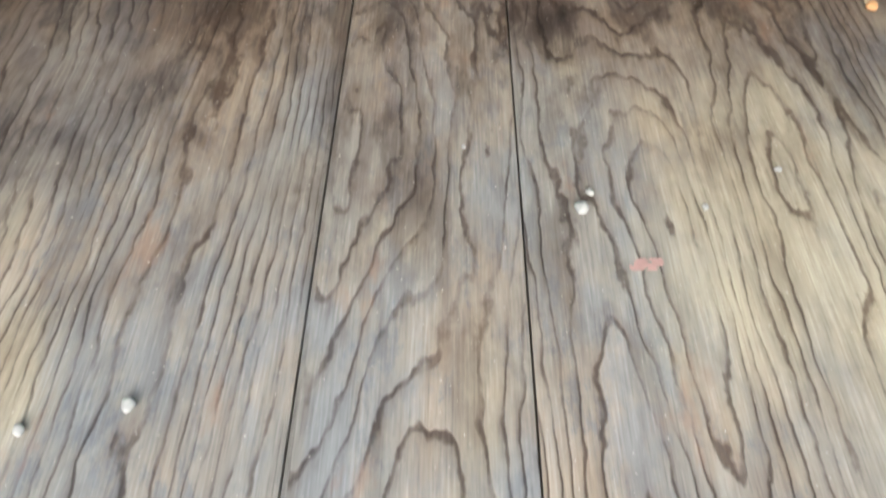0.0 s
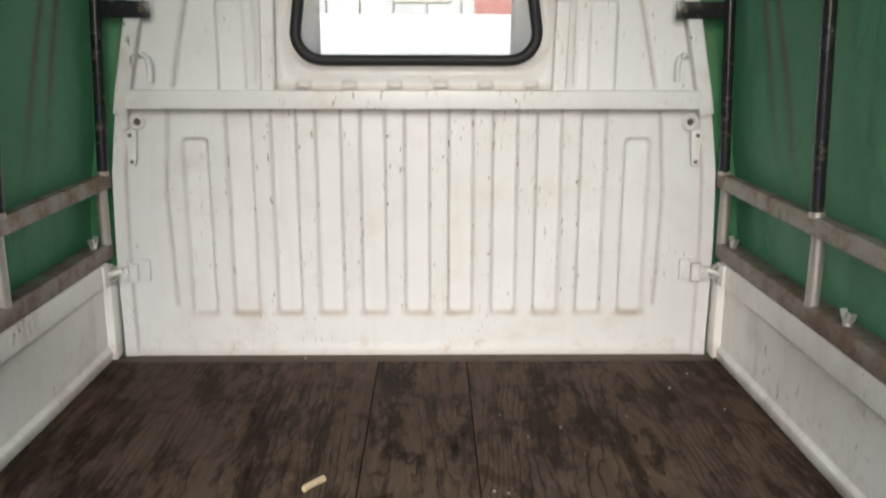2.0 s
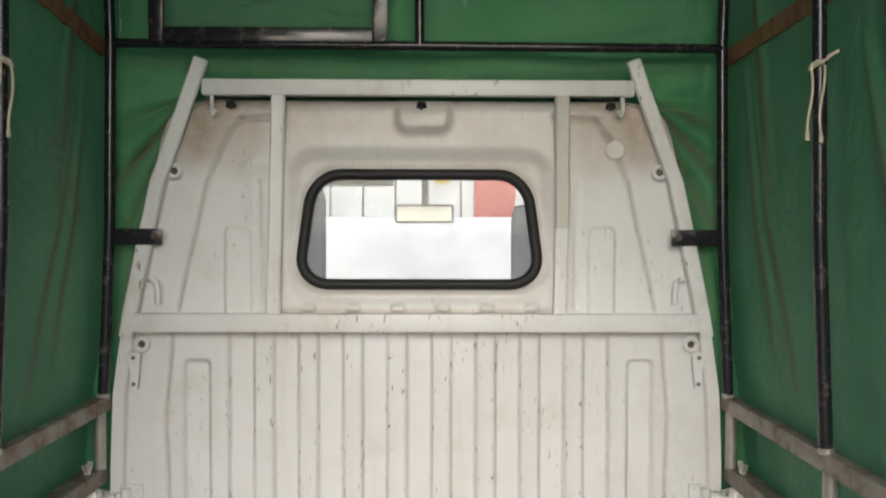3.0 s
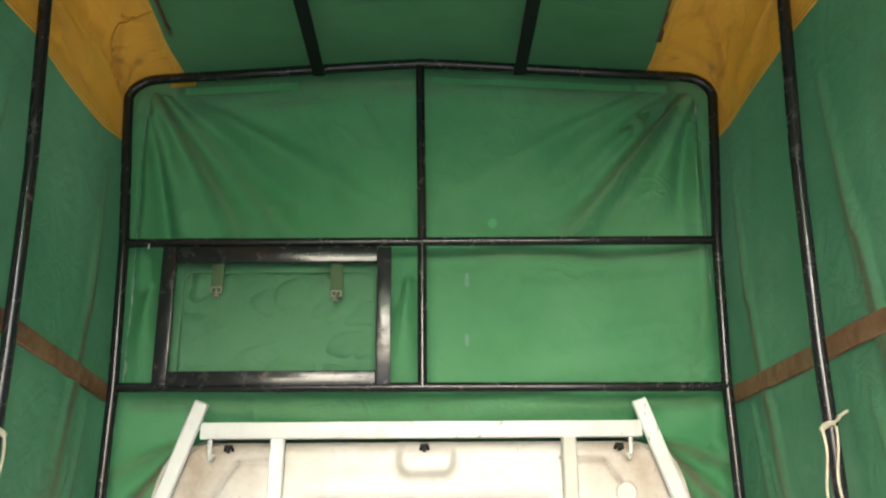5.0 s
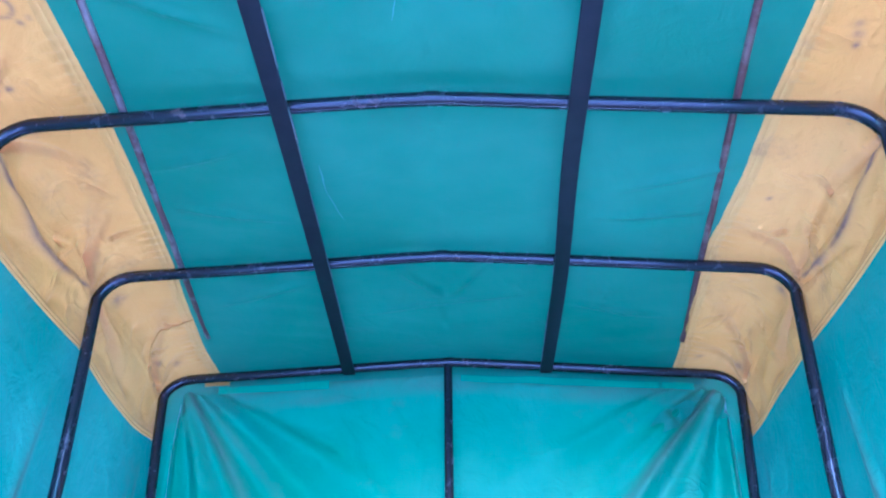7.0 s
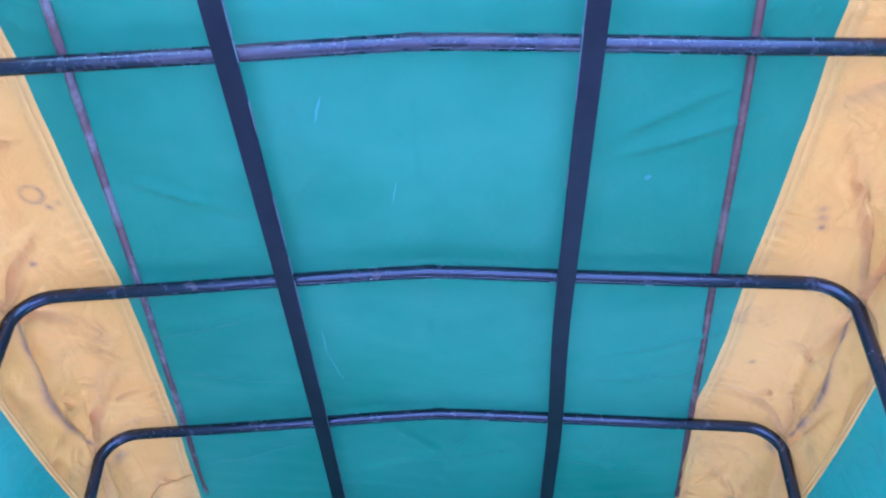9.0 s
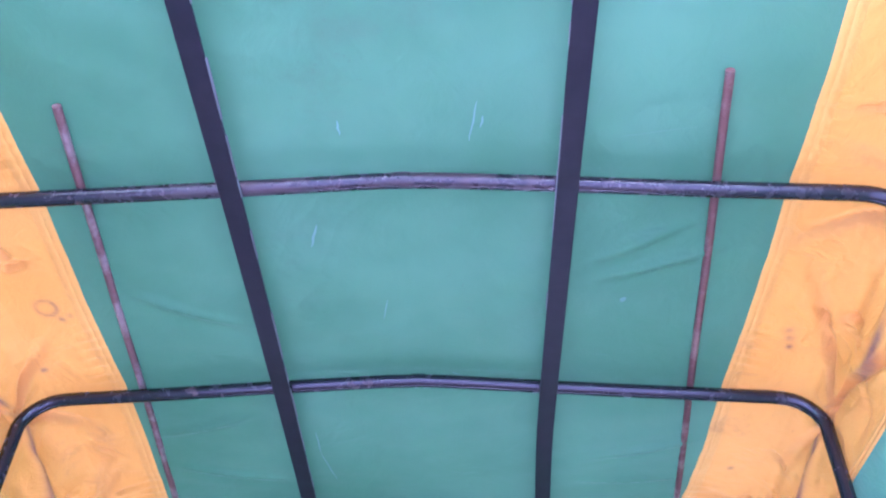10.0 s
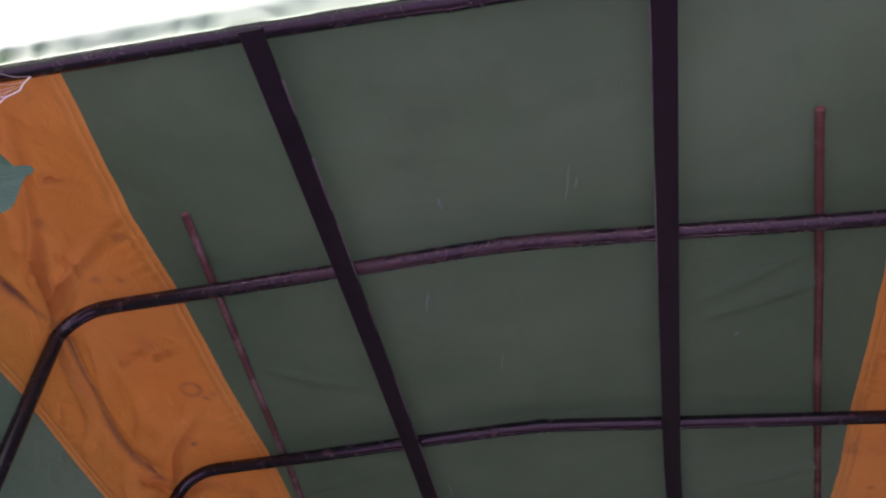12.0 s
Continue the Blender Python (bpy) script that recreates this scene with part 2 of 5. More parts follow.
    worn = g.math("MULTIPLY", g.step(flame, 0.45, 0.36), g.step(g.noise(1.0, 3, 0.6, stretch=(5, 2.2, 1), w=w), 0.44, 0.60))
    c = g.mix(g.math("MULTIPLY", g.math("MULTIPLY", worn, cabward), 0.45), c, (0.180, 0.143, 0.112))
    ragged = g.math("MULTIPLY", g.math("SUBTRACT", g.noise(1.0, 5, 0.65, stretch=(24, 12, 1)), 0.5), 2.2)
    for at, depth in (((0.170, -0.985, 0.050, 0.070), 0.75), ((0.02, -0.86, 0.10, 0.045), 0.5), ((0.40, -0.92, 0.06, 0.09), 0.45), ((-0.32, -0.99, 0.10, 0.10), 0.55)):
        knot = g.step(g.math("ADD", blob(*at), ragged), 1.25, 0.1)
        c = g.mix(g.math("MULTIPLY", knot, depth), c, (0.34, 0.28, 0.27), "MULTIPLY")
    bloom = g.step(g.math("ADD", blob(-0.47, -1.18, 0.20, 0.26), ragged), 1.3, 0.2)
    c = g.mix(g.math("MULTIPLY", bloom, 0.22), c, (0.098, 0.102, 0.112))
    # a further darkening over the last stretch before the cab
    cab_dark = g.step(edge, -0.75, -0.15)
    c = g.mix(g.math("MULTIPLY", cab_dark, 0.8), c, (0.66, 0.62, 0.60), "MULTIPLY")
    faint = g.math("SUBTRACT", 1.0, g.math("MULTIPLY", cabward, 0.15))
    strong = g.math("MULTIPLY", strong, faint)
    streak = g.step(g.noise(1.0, 5, 0.7, stretch=(46, 5, 1), w=w), 0.40, 0.62)
    c = g.mix(g.math("MULTIPLY", streak, g.math("ADD", 0.36, g.math("MULTIPLY", cabward, 0.10))), c, (0.52, 0.49, 0.47), "MULTIPLY")
    c = g.mix(g.math("MULTIPLY", g.math("MULTIPLY", late, strong), 0.50), c, (0.52, 0.46, 0.43), "MULTIPLY")
    c = g.mix(g.math("MULTIPLY", g.math("MULTIPLY", crisp, strong), 0.84), c, (0.33, 0.28, 0.27), "MULTIPLY")
    c = g.mix(g.math("MULTIPLY", g.step(fibre, 0.50, 0.72), 0.45), c, (1.6, 1.63, 1.67), "MULTIPLY")
    c = g.mix(g.math("MULTIPLY", g.step(fibre, 0.48, 0.30), 0.45), c, (0.5, 0.48, 0.47), "MULTIPLY")
    red = g.math("MULTIPLY", g.step(g.noise(1.0, 5, 0.65, stretch=(13, 4, 1)), 0.60, 0.70), 0.35)
    c = g.mix(red, c, (0.21, 0.11, 0.06))
    grains = g.math("MULTIPLY", g.step(g.noise(1.0, 2, 0.5, stretch=(260, 150, 1)), 0.70, 0.76), 0.6)
    c = g.mix(grains, c, (0.42, 0.38, 0.33))
    h = g.math("ADD", g.math("MULTIPLY", g.math("MULTIPLY", crisp, strong), -0.9), g.math("MULTIPLY", fibre, 0.5))
    g.bump(h, 0.6, 0.0018)
    g.b.inputs["Specular IOR Level"].default_value = 0.10
    return g.done(c, g.math("ADD", 0.55, g.math("MULTIPLY", g.noise(9, 3), 0.3)))


def simple(name, col, rough=0.6, metal=0.0, vary=0.25, scale=20.0, bumpy=0.1):
    g = Nodes(name, rough, metal)
    dark = tuple(v * (1 - vary) for v in col)
    c = g.mix(g.noise(scale, 4, 0.6), dark, tuple(min(1, v * (1 + vary * 0.6)) for v in col))
    g.bump(g.noise(scale * 8, 3), bumpy, 0.001)
    return g.done(c)


GREEN = canvas_material("green_canvas", (0.066, 0.181, 0.076), (0.099, 0.236, 0.111), (0.080, 0.10, 0.06), 0.045, 0.22, 4.0, 0.08, 0.16)
GREEN_SIDE = canvas_material("faded_side_canvas", (0.072, 0.206, 0.104), (0.127, 0.290, 0.163), (0.10, 0.10, 0.055), 0.09, 0.5, 3.0)
GREEN_FRONT = canvas_material("green_canvas_front", (0.070, 0.236, 0.096), (0.108, 0.290, 0.132), (0.10, 0.115, 0.065), 0.10, 0.6, 3.0, 0.25)
PALE = canvas_material("sunbleached_canvas", (0.33, 0.74, 0.32), (0.42, 0.80, 0.39), (0.26, 0.56, 0.25), 0.85, 0.3)
PALE.node_tree.nodes["Principled BSDF"].inputs["Specular IOR Level"].default_value = 0.0
YELLOW = canvas_material("yellow_canvas", (0.60, 0.286, 0.024), (0.65, 0.336, 0.044), (0.17, 0.09, 0.055), 0.09, 0.26, 9.0, 0.30)
YELLOW_HEM = canvas_material("yellow_hem", (0.62, 0.315, 0.035), (0.66, 0.365, 0.06), (0.3, 0.16, 0.05), 0.06, 0.4, 9.0)
# green canvas darkened in colour, in place of shade on the rear corner
SHADE_GREEN = canvas_material("shade_curtain_canvas", (0.012, 0.044, 0.025), (0.018, 0.058, 0.034), (0.02, 0.03, 0.02), 0.03, 0.6, 8.0)
SHADE_GREEN.node_tree.nodes["Principled BSDF"].inputs["Specular IOR Level"].default_value = 0.0
FLAP = canvas_material("faded_flap_canvas", (0.072, 0.205, 0.100), (0.10, 0.245, 0.128), (0.08, 0.11, 0.06), 0.06, 0.5, 5.0)
HEMGREEN = canvas_material("bright_hem_canvas", (0.095, 0.335, 0.145), (0.13, 0.39, 0.18), (0.05, 0.08, 0.05), 0.10, 1.0, 14.0, 0.2)
WEB = simple("olive_webbing", (0.075, 0.13, 0.058), 0.8)
WALL_WHITE = white_paint("cab_white_enamel", 1.0, 0.3, True)
GATE_WHITE = white_paint("gate_white_enamel", 0.7, 0.45, False, 0.45, (0.88, 0.87, 0.84), (0.82, 0.79, 0.74))
AGED_WHITE = white_paint("aged_white_enamel", 0.6, 0.6, False, 0.0, (0.68, 0.665, 0.63), (0.60, 0.58, 0.54))
FRAME_WHITE = white_paint("frame_white_enamel", 1.0, 0.5)
BLACK = black_paint()
FLATBLACK = simple("worn_flat_black", (0.017, 0.0155, 0.018), 0.5, 0, 0.5, 30, 0.2)
FLATBLACK.node_tree.nodes["Principled BSDF"].inputs["Specular IOR Level"].default_value = 0.2
BARCHIP = simple("chipped_edge_paint", (0.15, 0.16, 0.14), 0.8, 0, 0.4, 60, 0.2)
RAIL = rusty("grey_rail_steel", (0.32, 0.29, 0.24), (0.22, 0.125, 0.07), 0.42, 0.66, 0.2)
SILL = rusty("brown_sill_steel", (0.23, 0.195, 0.155), (0.19, 0.105, 0.058), 0.40, 0.66, 0.1)
PIPE = rusty("galvanised_pipe", (0.55, 0.52, 0.47), (0.36, 0.26, 0.18), 0.5, 0.75, 0.6)
RUST = rusty("rusted_rod", (0.25, 0.145, 0.105), (0.15, 0.055, 0.035), 0.36, 0.52, 0.1)
FLAKED = rusty("flaked_rod_paint", (0.27, 0.20, 0.17), (0.16, 0.07, 0.048), 0.40, 0.56, 0.1)
DULLZINC = simple("dull_zinc", (0.30, 0.29, 0.24), 0.5, 0.5)
ZINC = simple("zinc", (0.62, 0.6, 0.55), 0.4, 0.6)
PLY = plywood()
WOOD = rusty("rough_lath_wood", (0.29, 0.135, 0.06), (0.17, 0.078, 0.04), 0.4, 0.7, 0.0)
RUBBER = simple("black_rubber", (0.008, 0.008, 0.009), 0.6)
ROPE = simple("cream_cord", (0.62, 0.55, 0.42), 0.9, 0, 0.3, 120, 0.5)
CREAM = simple("cream_chip", (0.58, 0.47, 0.29), 0.7, 0, 0.25, 60, 0.3)
TAN = simple("brown_husk", (0.42, 0.22, 0.09), 0.7, 0, 0.4, 80, 0.3)
CHALK = simple("white_crumb", (0.25, 0.24, 0.22), 0.8, 0, 0.15, 60, 0.2)
REDMARK = simple("red_crayon", (0.34, 0.20, 0.17), 0.8, 0, 0.4, 90, 0.2)
DARKSTEEL = simple("dark_floor_steel", (0.10, 0.072, 0.05), 0.75, 0, 0.45, 14, 0.3)
SCUFF = simple("pale_scuff", (0.15, 0.29, 0.215), 0.8, 0, 0.2, 60, 0.1)
GREYSLEEVE = simple("grey_primer", (0.56, 0.55, 0.50), 0.6, 0, 0.2, 14, 0.1)
VINYL = simple("grey_headliner", (0.42, 0.41, 0.38), 0.8)
SEAT = simple("blue_grey_seat_cloth", (0.30, 0.32, 0.40), 0.9)
DASH = simple("dash_plastic", (0.35, 0.35, 0.36), 0.6)
CONCRETE = simple("pale_concrete", (0.46, 0.44, 0.41), 0.9, 0, 0.3, 3.0, 0.3)
BRIGHT = simple("white_render", (0.90, 0.895, 0.88), 0.8, 0, 0.08, 3.0, 0.2)
CLAD = simple("white_cladding", (0.58, 0.61, 0.61), 0.5, 0, 0.12, 2.0, 0.1)
REDPANEL = simple("red_panel", (0.36, 0.03, 0.025), 0.5, 0, 0.2, 3.0, 0.1)
YELLOWSIGN = simple("yellow_sign", (0.45, 0.31, 0.02), 0.5, 0, 0.1, 6.0, 0.1)
FRAY = simple("pale_frayed_cotton", (0.30, 0.42, 0.34), 0.9, 0, 0.5, 50, 0.3)
WEBTHREAD = simple("cobweb_thread", (0.75, 0.72, 0.68), 0.9)
mirror = Nodes("mirror_glass", 0.03, 1.0)
MIRROR = mirror.done((0.34, 0.35, 0.34), 0.16)
pane = Nodes("window_glass", 0.02)
clear = pane.t.nodes.new("ShaderNodeBsdfTransparent")
clear.inputs[0].default_value = (0.93, 0.95, 0.95, 1)
gloss = pane.t.nodes.new("ShaderNodeBsdfGlossy")
gloss.inputs["Roughness"].default_value = 0.03
fres = pane.t.nodes.new("ShaderNodeFresnel")
both = pane.t.nodes.new("ShaderNodeMixShader")
pane.t.links.new(fres.outputs[0], both.inputs[0])
pane.t.links.new(clear.outputs[0], both.inputs[1])
pane.t.links.new(gloss.outputs[0], both.inputs[2])
dusty = pane.t.nodes.new("ShaderNodeMixShader")
film = pane.math("ADD", 0.11, pane.math("MULTIPLY", pane.step(pane.noise(5, 5, 0.65), 0.35, 0.75), 0.13))
dust = pane.t.nodes.new("ShaderNodeBsdfDiffuse")
dust.inputs[0].default_value = (0.70, 0.70, 0.68, 1)
pane.t.links.new(film, dusty.inputs[0])
pane.t.links.new(both.outputs[0], dusty.inputs[1])
pane.t.links.new(dust.outputs[0], dusty.inputs[2])
pane.t.links.new(dusty.outputs[0], pane.t.nodes["Material Output"].inputs["Surface"])
GLASS = pane.m


# ---------------------------------------------------------------- mesh helpers
def finish(ob, me, bm, material, smooth):
    bmesh.ops.recalc_face_normals(bm, faces=bm.faces) if len(bm.faces) < 60000 else None
    bm.to_mesh(me)
    bm.free()
    me.materials.append(material)
    if smooth:
        for p in me.polygons:
            p.use_smooth = True
        me.set_sharp_from_angle(angle=radians(40))
    return ob


def part(name, bm, material, parent=None, label="", smooth=True):
    """One mesh under a thing (its vertices are in world places)."""
    me = bpy.data.meshes.new(name)
    ob = finish(new(name, me), me, bm, material, smooth)
    if parent:
        ob.parent = parent
        ob.matrix_parent_inverse = Matrix.Translation(-base_of(parent))
    if label:
        tagged(ob, label)
    return ob


def base_of(ob):
    v = Vector(ob.location)
    while ob.parent:
        v = v + ob.matrix_parent_inverse.translation
        ob = ob.parent
        v = v + Vector(ob.location)
    return v


def thing(name, base, label, category, group="", kind=""):
    ob = new(name)
    ob.location = base
    ob.empty_display_size = 0.05
    return tagged(ob, label, category, group, kind)


def single(name, bm, material, label, category, group="", kind="", smooth=True):
    return tagged(part(name, bm, material, None, "", smooth), label, category, group, kind)


def box(bm, x0, x1, y0, y1, z0, z1, bevel=0.0, m=None):
    made = bmesh.ops.create_cube(bm, size=1.0)["verts"]
    for v in made:
        v.co = Vector(((x0 + x1) / 2 + v.co.x * (x1 - x0), (y0 + y1) / 2 + v.co.y * (y1 - y0), (z0 + z1) / 2 + v.co.z * (z1 - z0)))
    if m:
        for v in made:
            v.co = m @ v.co
    if bevel:
        edges = list({e for v in made for e in v.link_edges})
        bmesh.ops.bevel(bm, geom=edges, offset=bevel, segments=2, profile=0.6, affect="EDGES")
    return bm


def one_box(*a, **k):
    return box(bmesh.new(), *a, **k)


def sweep(bm, pts, section, closed=False, caps=True):
    """Carries a section (list of 2D points) along a polyline."""
    pts = [Vector(p) for p in pts]
    n = len(pts)
    rings = []
    ref = None
    for i, p in enumerate(pts):
        a = pts[(i - 1) % n] if closed or i else pts[i]
        b = pts[(i + 1) % n] if closed or i < n - 1 else pts[i]
        d = (b - a).normalized()
        if ref is None:
            ref = Vector((0, 1, 0)) if abs(d.y) < 0.9 else Vector((1, 0, 0))
        u = (ref - d * ref.dot(d)).normalized()
        ref = u
        v = d.cross(u)
        rings.append([bm.verts.new(p + u * s[0] + v * s[1]) for s in section])
    k = len(section)
    for i in range(n if closed else n - 1):
        r, s = rings[i], rings[(i + 1) % n]
        for j in range(k):
            bm.faces.new((r[j], r[(j + 1) % k], s[(j + 1) % k], s[j]))
    if caps and not closed:
        bm.faces.new(rings[0])
        bm.faces.new(rings[-1][::-1])
    return bm


def circle(r, n=12):
    return [(r * math.cos(2 * math.pi * i / n), r * math.sin(2 * math.pi * i / n)) for i in range(n)]


def rect(w, h, c=0.1):
    """A rectangle w x h with cut corners."""
    a, b, k = w / 2, h / 2, min(w, h) * c
    return [(a, -b + k), (a, b - k), (a - k, b), (-a + k, b), (-a, b - k), (-a, -b + k), (-a + k, -b), (a - k, -b)]


def tube(bm, pts, r, n=12):
    return sweep(bm, pts, circle(r, n))


def one_tube(pts, r, n=12):
    return tube(bmesh.new(), pts, r, n)


def grid(fn, us, vs, keep=None):
    bm = bmesh.new()
    rows = [[bm.verts.new(fn(u, v)) for u in us] for v in vs]
    for j in range(len(vs) - 1):
        for i in range(len(us) - 1):
            if keep is None or keep((us[i] + us[i + 1]) / 2, (vs[j] + vs[j + 1]) / 2):
                bm.faces.new((rows[j][i], rows[j][i + 1], rows[j + 1][i + 1], rows[j + 1][i]))
    loose = [v for v in bm.verts if not v.link_faces]
    bmesh.ops.delete(bm, geom=loose, context="VERTS")
    return bm


def cloth(fn, dark_mask, us, vs, keep=None):
    """A sheet of canvas; its second function gives stains and painted fold shade."""
    bm = bmesh.new()
    lay = bm.verts.layers.float.new("dark_mask")
    rows = []
    for v in vs:
        row = []
        for u in us:
            w = bm.verts.new(fn(u, v))
            w[lay] = max(0.0, min(1.0, dark_mask(u, v)))
            row.append(w)
        rows.append(row)
    for j in range(len(vs) - 1):
        for i in range(len(us) - 1):
            if keep is None or keep((us[i] + us[i + 1]) / 2, (vs[j] + vs[j + 1]) / 2):
                bm.faces.new((rows[j][i], rows[j][i + 1], rows[j + 1][i + 1], rows[j + 1][i]))
    bmesh.ops.delete(bm, geom=[v for v in bm.verts if not v.link_faces], context="VERTS")
    return bm


def span(a, b, n):
    return [a + (b - a) * i / n for i in range(n + 1)]


def smooth01(a, b, v):
    t = max(0.0, min(1.0, (v - a) / (b - a)))
    return t * t * (3 - 2 * t)


def wob(x, y, z, s=1.0):
    return noise.noise(Vector((x * s, y * s, z * s)))


def seg_dist(px, pz, a, b):
    ax, az, bx, bz = a[0], a[1], b[0], b[1]
    dx, dz = bx - ax, bz - az
    t = max(0.0, min(1.0, ((px - ax) * dx + (pz - az) * dz) / (dx * dx + dz * dz)))
    return math.hypot(px - ax - t * dx, pz - az - t * dz), t


def fold_dist(px, pz, a, b):
    """As seg_dist, with a minus on one side of the line."""
    q, t = seg_dist(px, pz, a, b)
    return (-q if (b[0] - a[0]) * (pz - a[1]) - (b[1] - a[1]) * (px - a[0]) < 0 else q), t


def ring_box(x, z, cx, cz, hx, hz, r):
    """Signed distance to a rounded rectangle."""
    qx, qz = abs(x - cx) - hx + r, abs(z - cz) - hz + r
    return math.hypot(max(qx, 0), max(qz, 0)) + min(max(qx, qz), 0) - r


# ---------------------------------------------------------------- ground and what lies beyond the cab
GROUND = -0.66
single("ground", grid(lambda u, v: (u, v, GROUND + 0.012 * wob(u, v, 0, 0.4)), [s * abs(s) * 400 for s in span(-1, 1, 60)], [s * abs(s) * 400 for s in span(-1, 1, 60)]), CONCRETE,
       "pale dusty concrete yard under the truck", "ground", kind="structure")

# ---------------------------------------------------------------- cargo floor
floor = thing("floor", (0, -1.0, -0.02), "worn plywood floor of the truck bed with dark stains, darker towards the cab", "floor", kind="structure")
part("bed_pan", one_box(-0.735, 0.735, -1.95, 0.02, -0.045, -0.0135, 0.003), DARKSTEEL, floor)
part("front_strip", one_box(-0.70, 0.70, -0.052, -0.003, -0.0135, -0.003, 0.002), DARKSTEEL, floor, "dirty brown steel strip against the cab wall")
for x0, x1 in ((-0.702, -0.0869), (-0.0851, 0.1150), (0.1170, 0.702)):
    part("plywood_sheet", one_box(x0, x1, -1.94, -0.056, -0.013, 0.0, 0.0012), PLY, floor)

# chassis that carries the bed and the cab
chassis = thing("chassis", (0, -0.5, GROUND), "plain dark truck chassis standing on its wheels under the bed", "chassis")
for x in (-0.33, 0.33):
    part("chassis_rail", one_box(x - 0.035, x + 0.035, -1.92, 1.15, -0.17, -0.046, 0.006), DARKSTEEL, chassis)
for y in (-1.30, 0.62):
    part("axle", one_tube([(-0.60, y, GROUND + 0.255), (0.60, y, GROUND + 0.255)], 0.03, 12), DARKSTEEL, chassis)
    for x in (-0.33, 0.33):
        part("spring_block", one_box(x - 0.03, x + 0.03, y - 0.05, y + 0.05, GROUND + 0.26, -0.168, 0.004), DARKSTEEL, chassis)
    for s in (-1, 1):
        ring = [(s * 0.60, y + 0.205 * math.cos(a), GROUND + 0.262 + 0.205 * math.sin(a)) for a in [2 * math.pi * k / 28 for k in range(28)]]
        wheel = part("tyre", sweep(bmesh.new(), ring, [(0.062 * math.cos(a), 0.056 * math.sin(a)) for a in [2 * math.pi * k / 10 for k in range(10)]], closed=True), RUBBER, chassis)
        part("rim", one_tube([(s * 0.57, y, GROUND + 0.262), (s * 0.63, y, GROUND + 0.262)], 0.160, 24), GREYSLEEVE, wheel)

# ---------------------------------------------------------------- side gates with their stake rails
def side_gate(s):
    name = "worn white steel side gate with a grimy lower face"
    gate = thing("side_gate", (s * 0.72, -0.97, -0.04), name, "truck gate", "side gates")
    section = [(0.735, -0.05), (0.735, 0.2345), (0.693, 0.2345), (0.690, 0.2315), (0.690, 0.187), (0.692, 0.180), (0.702, 0.173), (0.704, 0.166),
               (0.7045, 0.036), (0.7035, 0.031), (0.697, 0.025), (0.696, 0.021), (0.6965, 0.004), (0.703, -0.006), (0.704, -0.05)]
    bm = bmesh.new()
    ys = span(-1.94, -0.045, 40)
    rows = []
    for y in ys:
        dent = 0.0015 * wob(y, s * 3.1, 0, 4.0)
        rows.append([bm.verts.new((s * (x + (dent if x < 0.73 else 0)), y, z)) for x, z in section])
    k = len(section)
    for a, b in zip(rows, rows[1:]):
        for j in range(k):
            bm.faces.new((a[j], a[(j + 1) % k], b[(j + 1) % k], b[j]))
    bm.faces.new(rows[0])
    bm.faces.new(rows[-1])
    part("panel", bm, GATE_WHITE, gate)
    # latch plate at the front end
    plate = part("latch_plate", one_box(*sorted((s * 0.683, s * 0.6895)), -0.082, -0.047, 0.182, 0.232, 0.002), GATE_WHITE, gate)
    part("latch_pin", one_tube([(s * 0.684, -0.060, 0.207), (s * 0.672, -0.032, 0.207), (s * 0.655, -0.024, 0.207)], 0.007, 10), GATE_WHITE, gate)
    part("latch_keeper", one_tube([(s * 0.682, -0.05, 0.228), (s * 0.674, -0.036, 0.218), (s * 0.674, -0.036, 0.194), (s * 0.682, -0.05, 0.184)], 0.004, 8), ZINC, gate)

    rail = thing("stake_rail", (s * 0.695, -0.97, 0.2355), "rusty grey steel stake rail standing on the side gate", "rail", "stake rails")
    part("sill", one_box(*sorted((s * 0.687, s * 0.728)), -1.93, -0.006, 0.2355, 0.273, 0.004), SILL, rail, "brown painted steel sill with rust along its top")
    part("top_bar", one_box(*sorted((s * 0.679, s * 0.705)), -1.93, 0.0, 0.396, 0.429, 0.0035), RAIL, rail, "grey steel top bar, rust-brown on its upper face")
    for y in BOWS:
        part("post", one_tube([(s * 0.694, y, 0.271), (s * 0.694, y, 0.398)], 0.0125, 14), PIPE, rail)
        part("socket", one_tube([(s * 0.6865, y, 0.427), (s * 0.686, y, 0.437)], 0.0134, 14), PIPE, rail)
    for y in (-0.078, -0.61, -1.10, -1.56):
        nut = bmesh.new()
        tube(nut, [(s * 0.703, y, 0.272), (s * 0.703, y, 0.286)], 0.0075, 8)
        tube(nut, [(s * 0.703, y, 0.272), (s * 0.703, y, 0.294)], 0.0035, 8)
        for d in (-1, 1):
            sweep(nut, [(s * 0.703, y + d * 0.005, 0.279), (s * 0.703, y + d * 0.013, 0.287), (s * 0.703, y + d * 0.017, 0.296)], rect(0.004, 0.011))
        part("wing_nut", nut, ZINC, rail)


BOWS = (-0.03, -0.50, -0.955, -1.412, -1.815)
for side in (-1, 1):
    side_gate(side)

# ---------------------------------------------------------------- cab rear wall
Z_OUT = (0.0, 0.19, 0.27, 0.43, 0.54, 0.66, 0.78, 0.92, 1.0, 1.035, 1.06, 1.075, 1.084)
X_OUT = (0.680, 0.682, 0.681, 0.675, 0.660, 0.637, 0.610, 0.581, 0.563, 0.550, 0.532, 0.500, 0.450)


def half_width(z):
    return float(np.interp(z, Z_OUT, X_OUT))


LEAN = 0.55


def leant(x, z):
    """Sideways place as if the window's leaning sides stood upright."""
    return 0.004 + (x - 0.004) * (1 + LEAN * (z - 0.797))


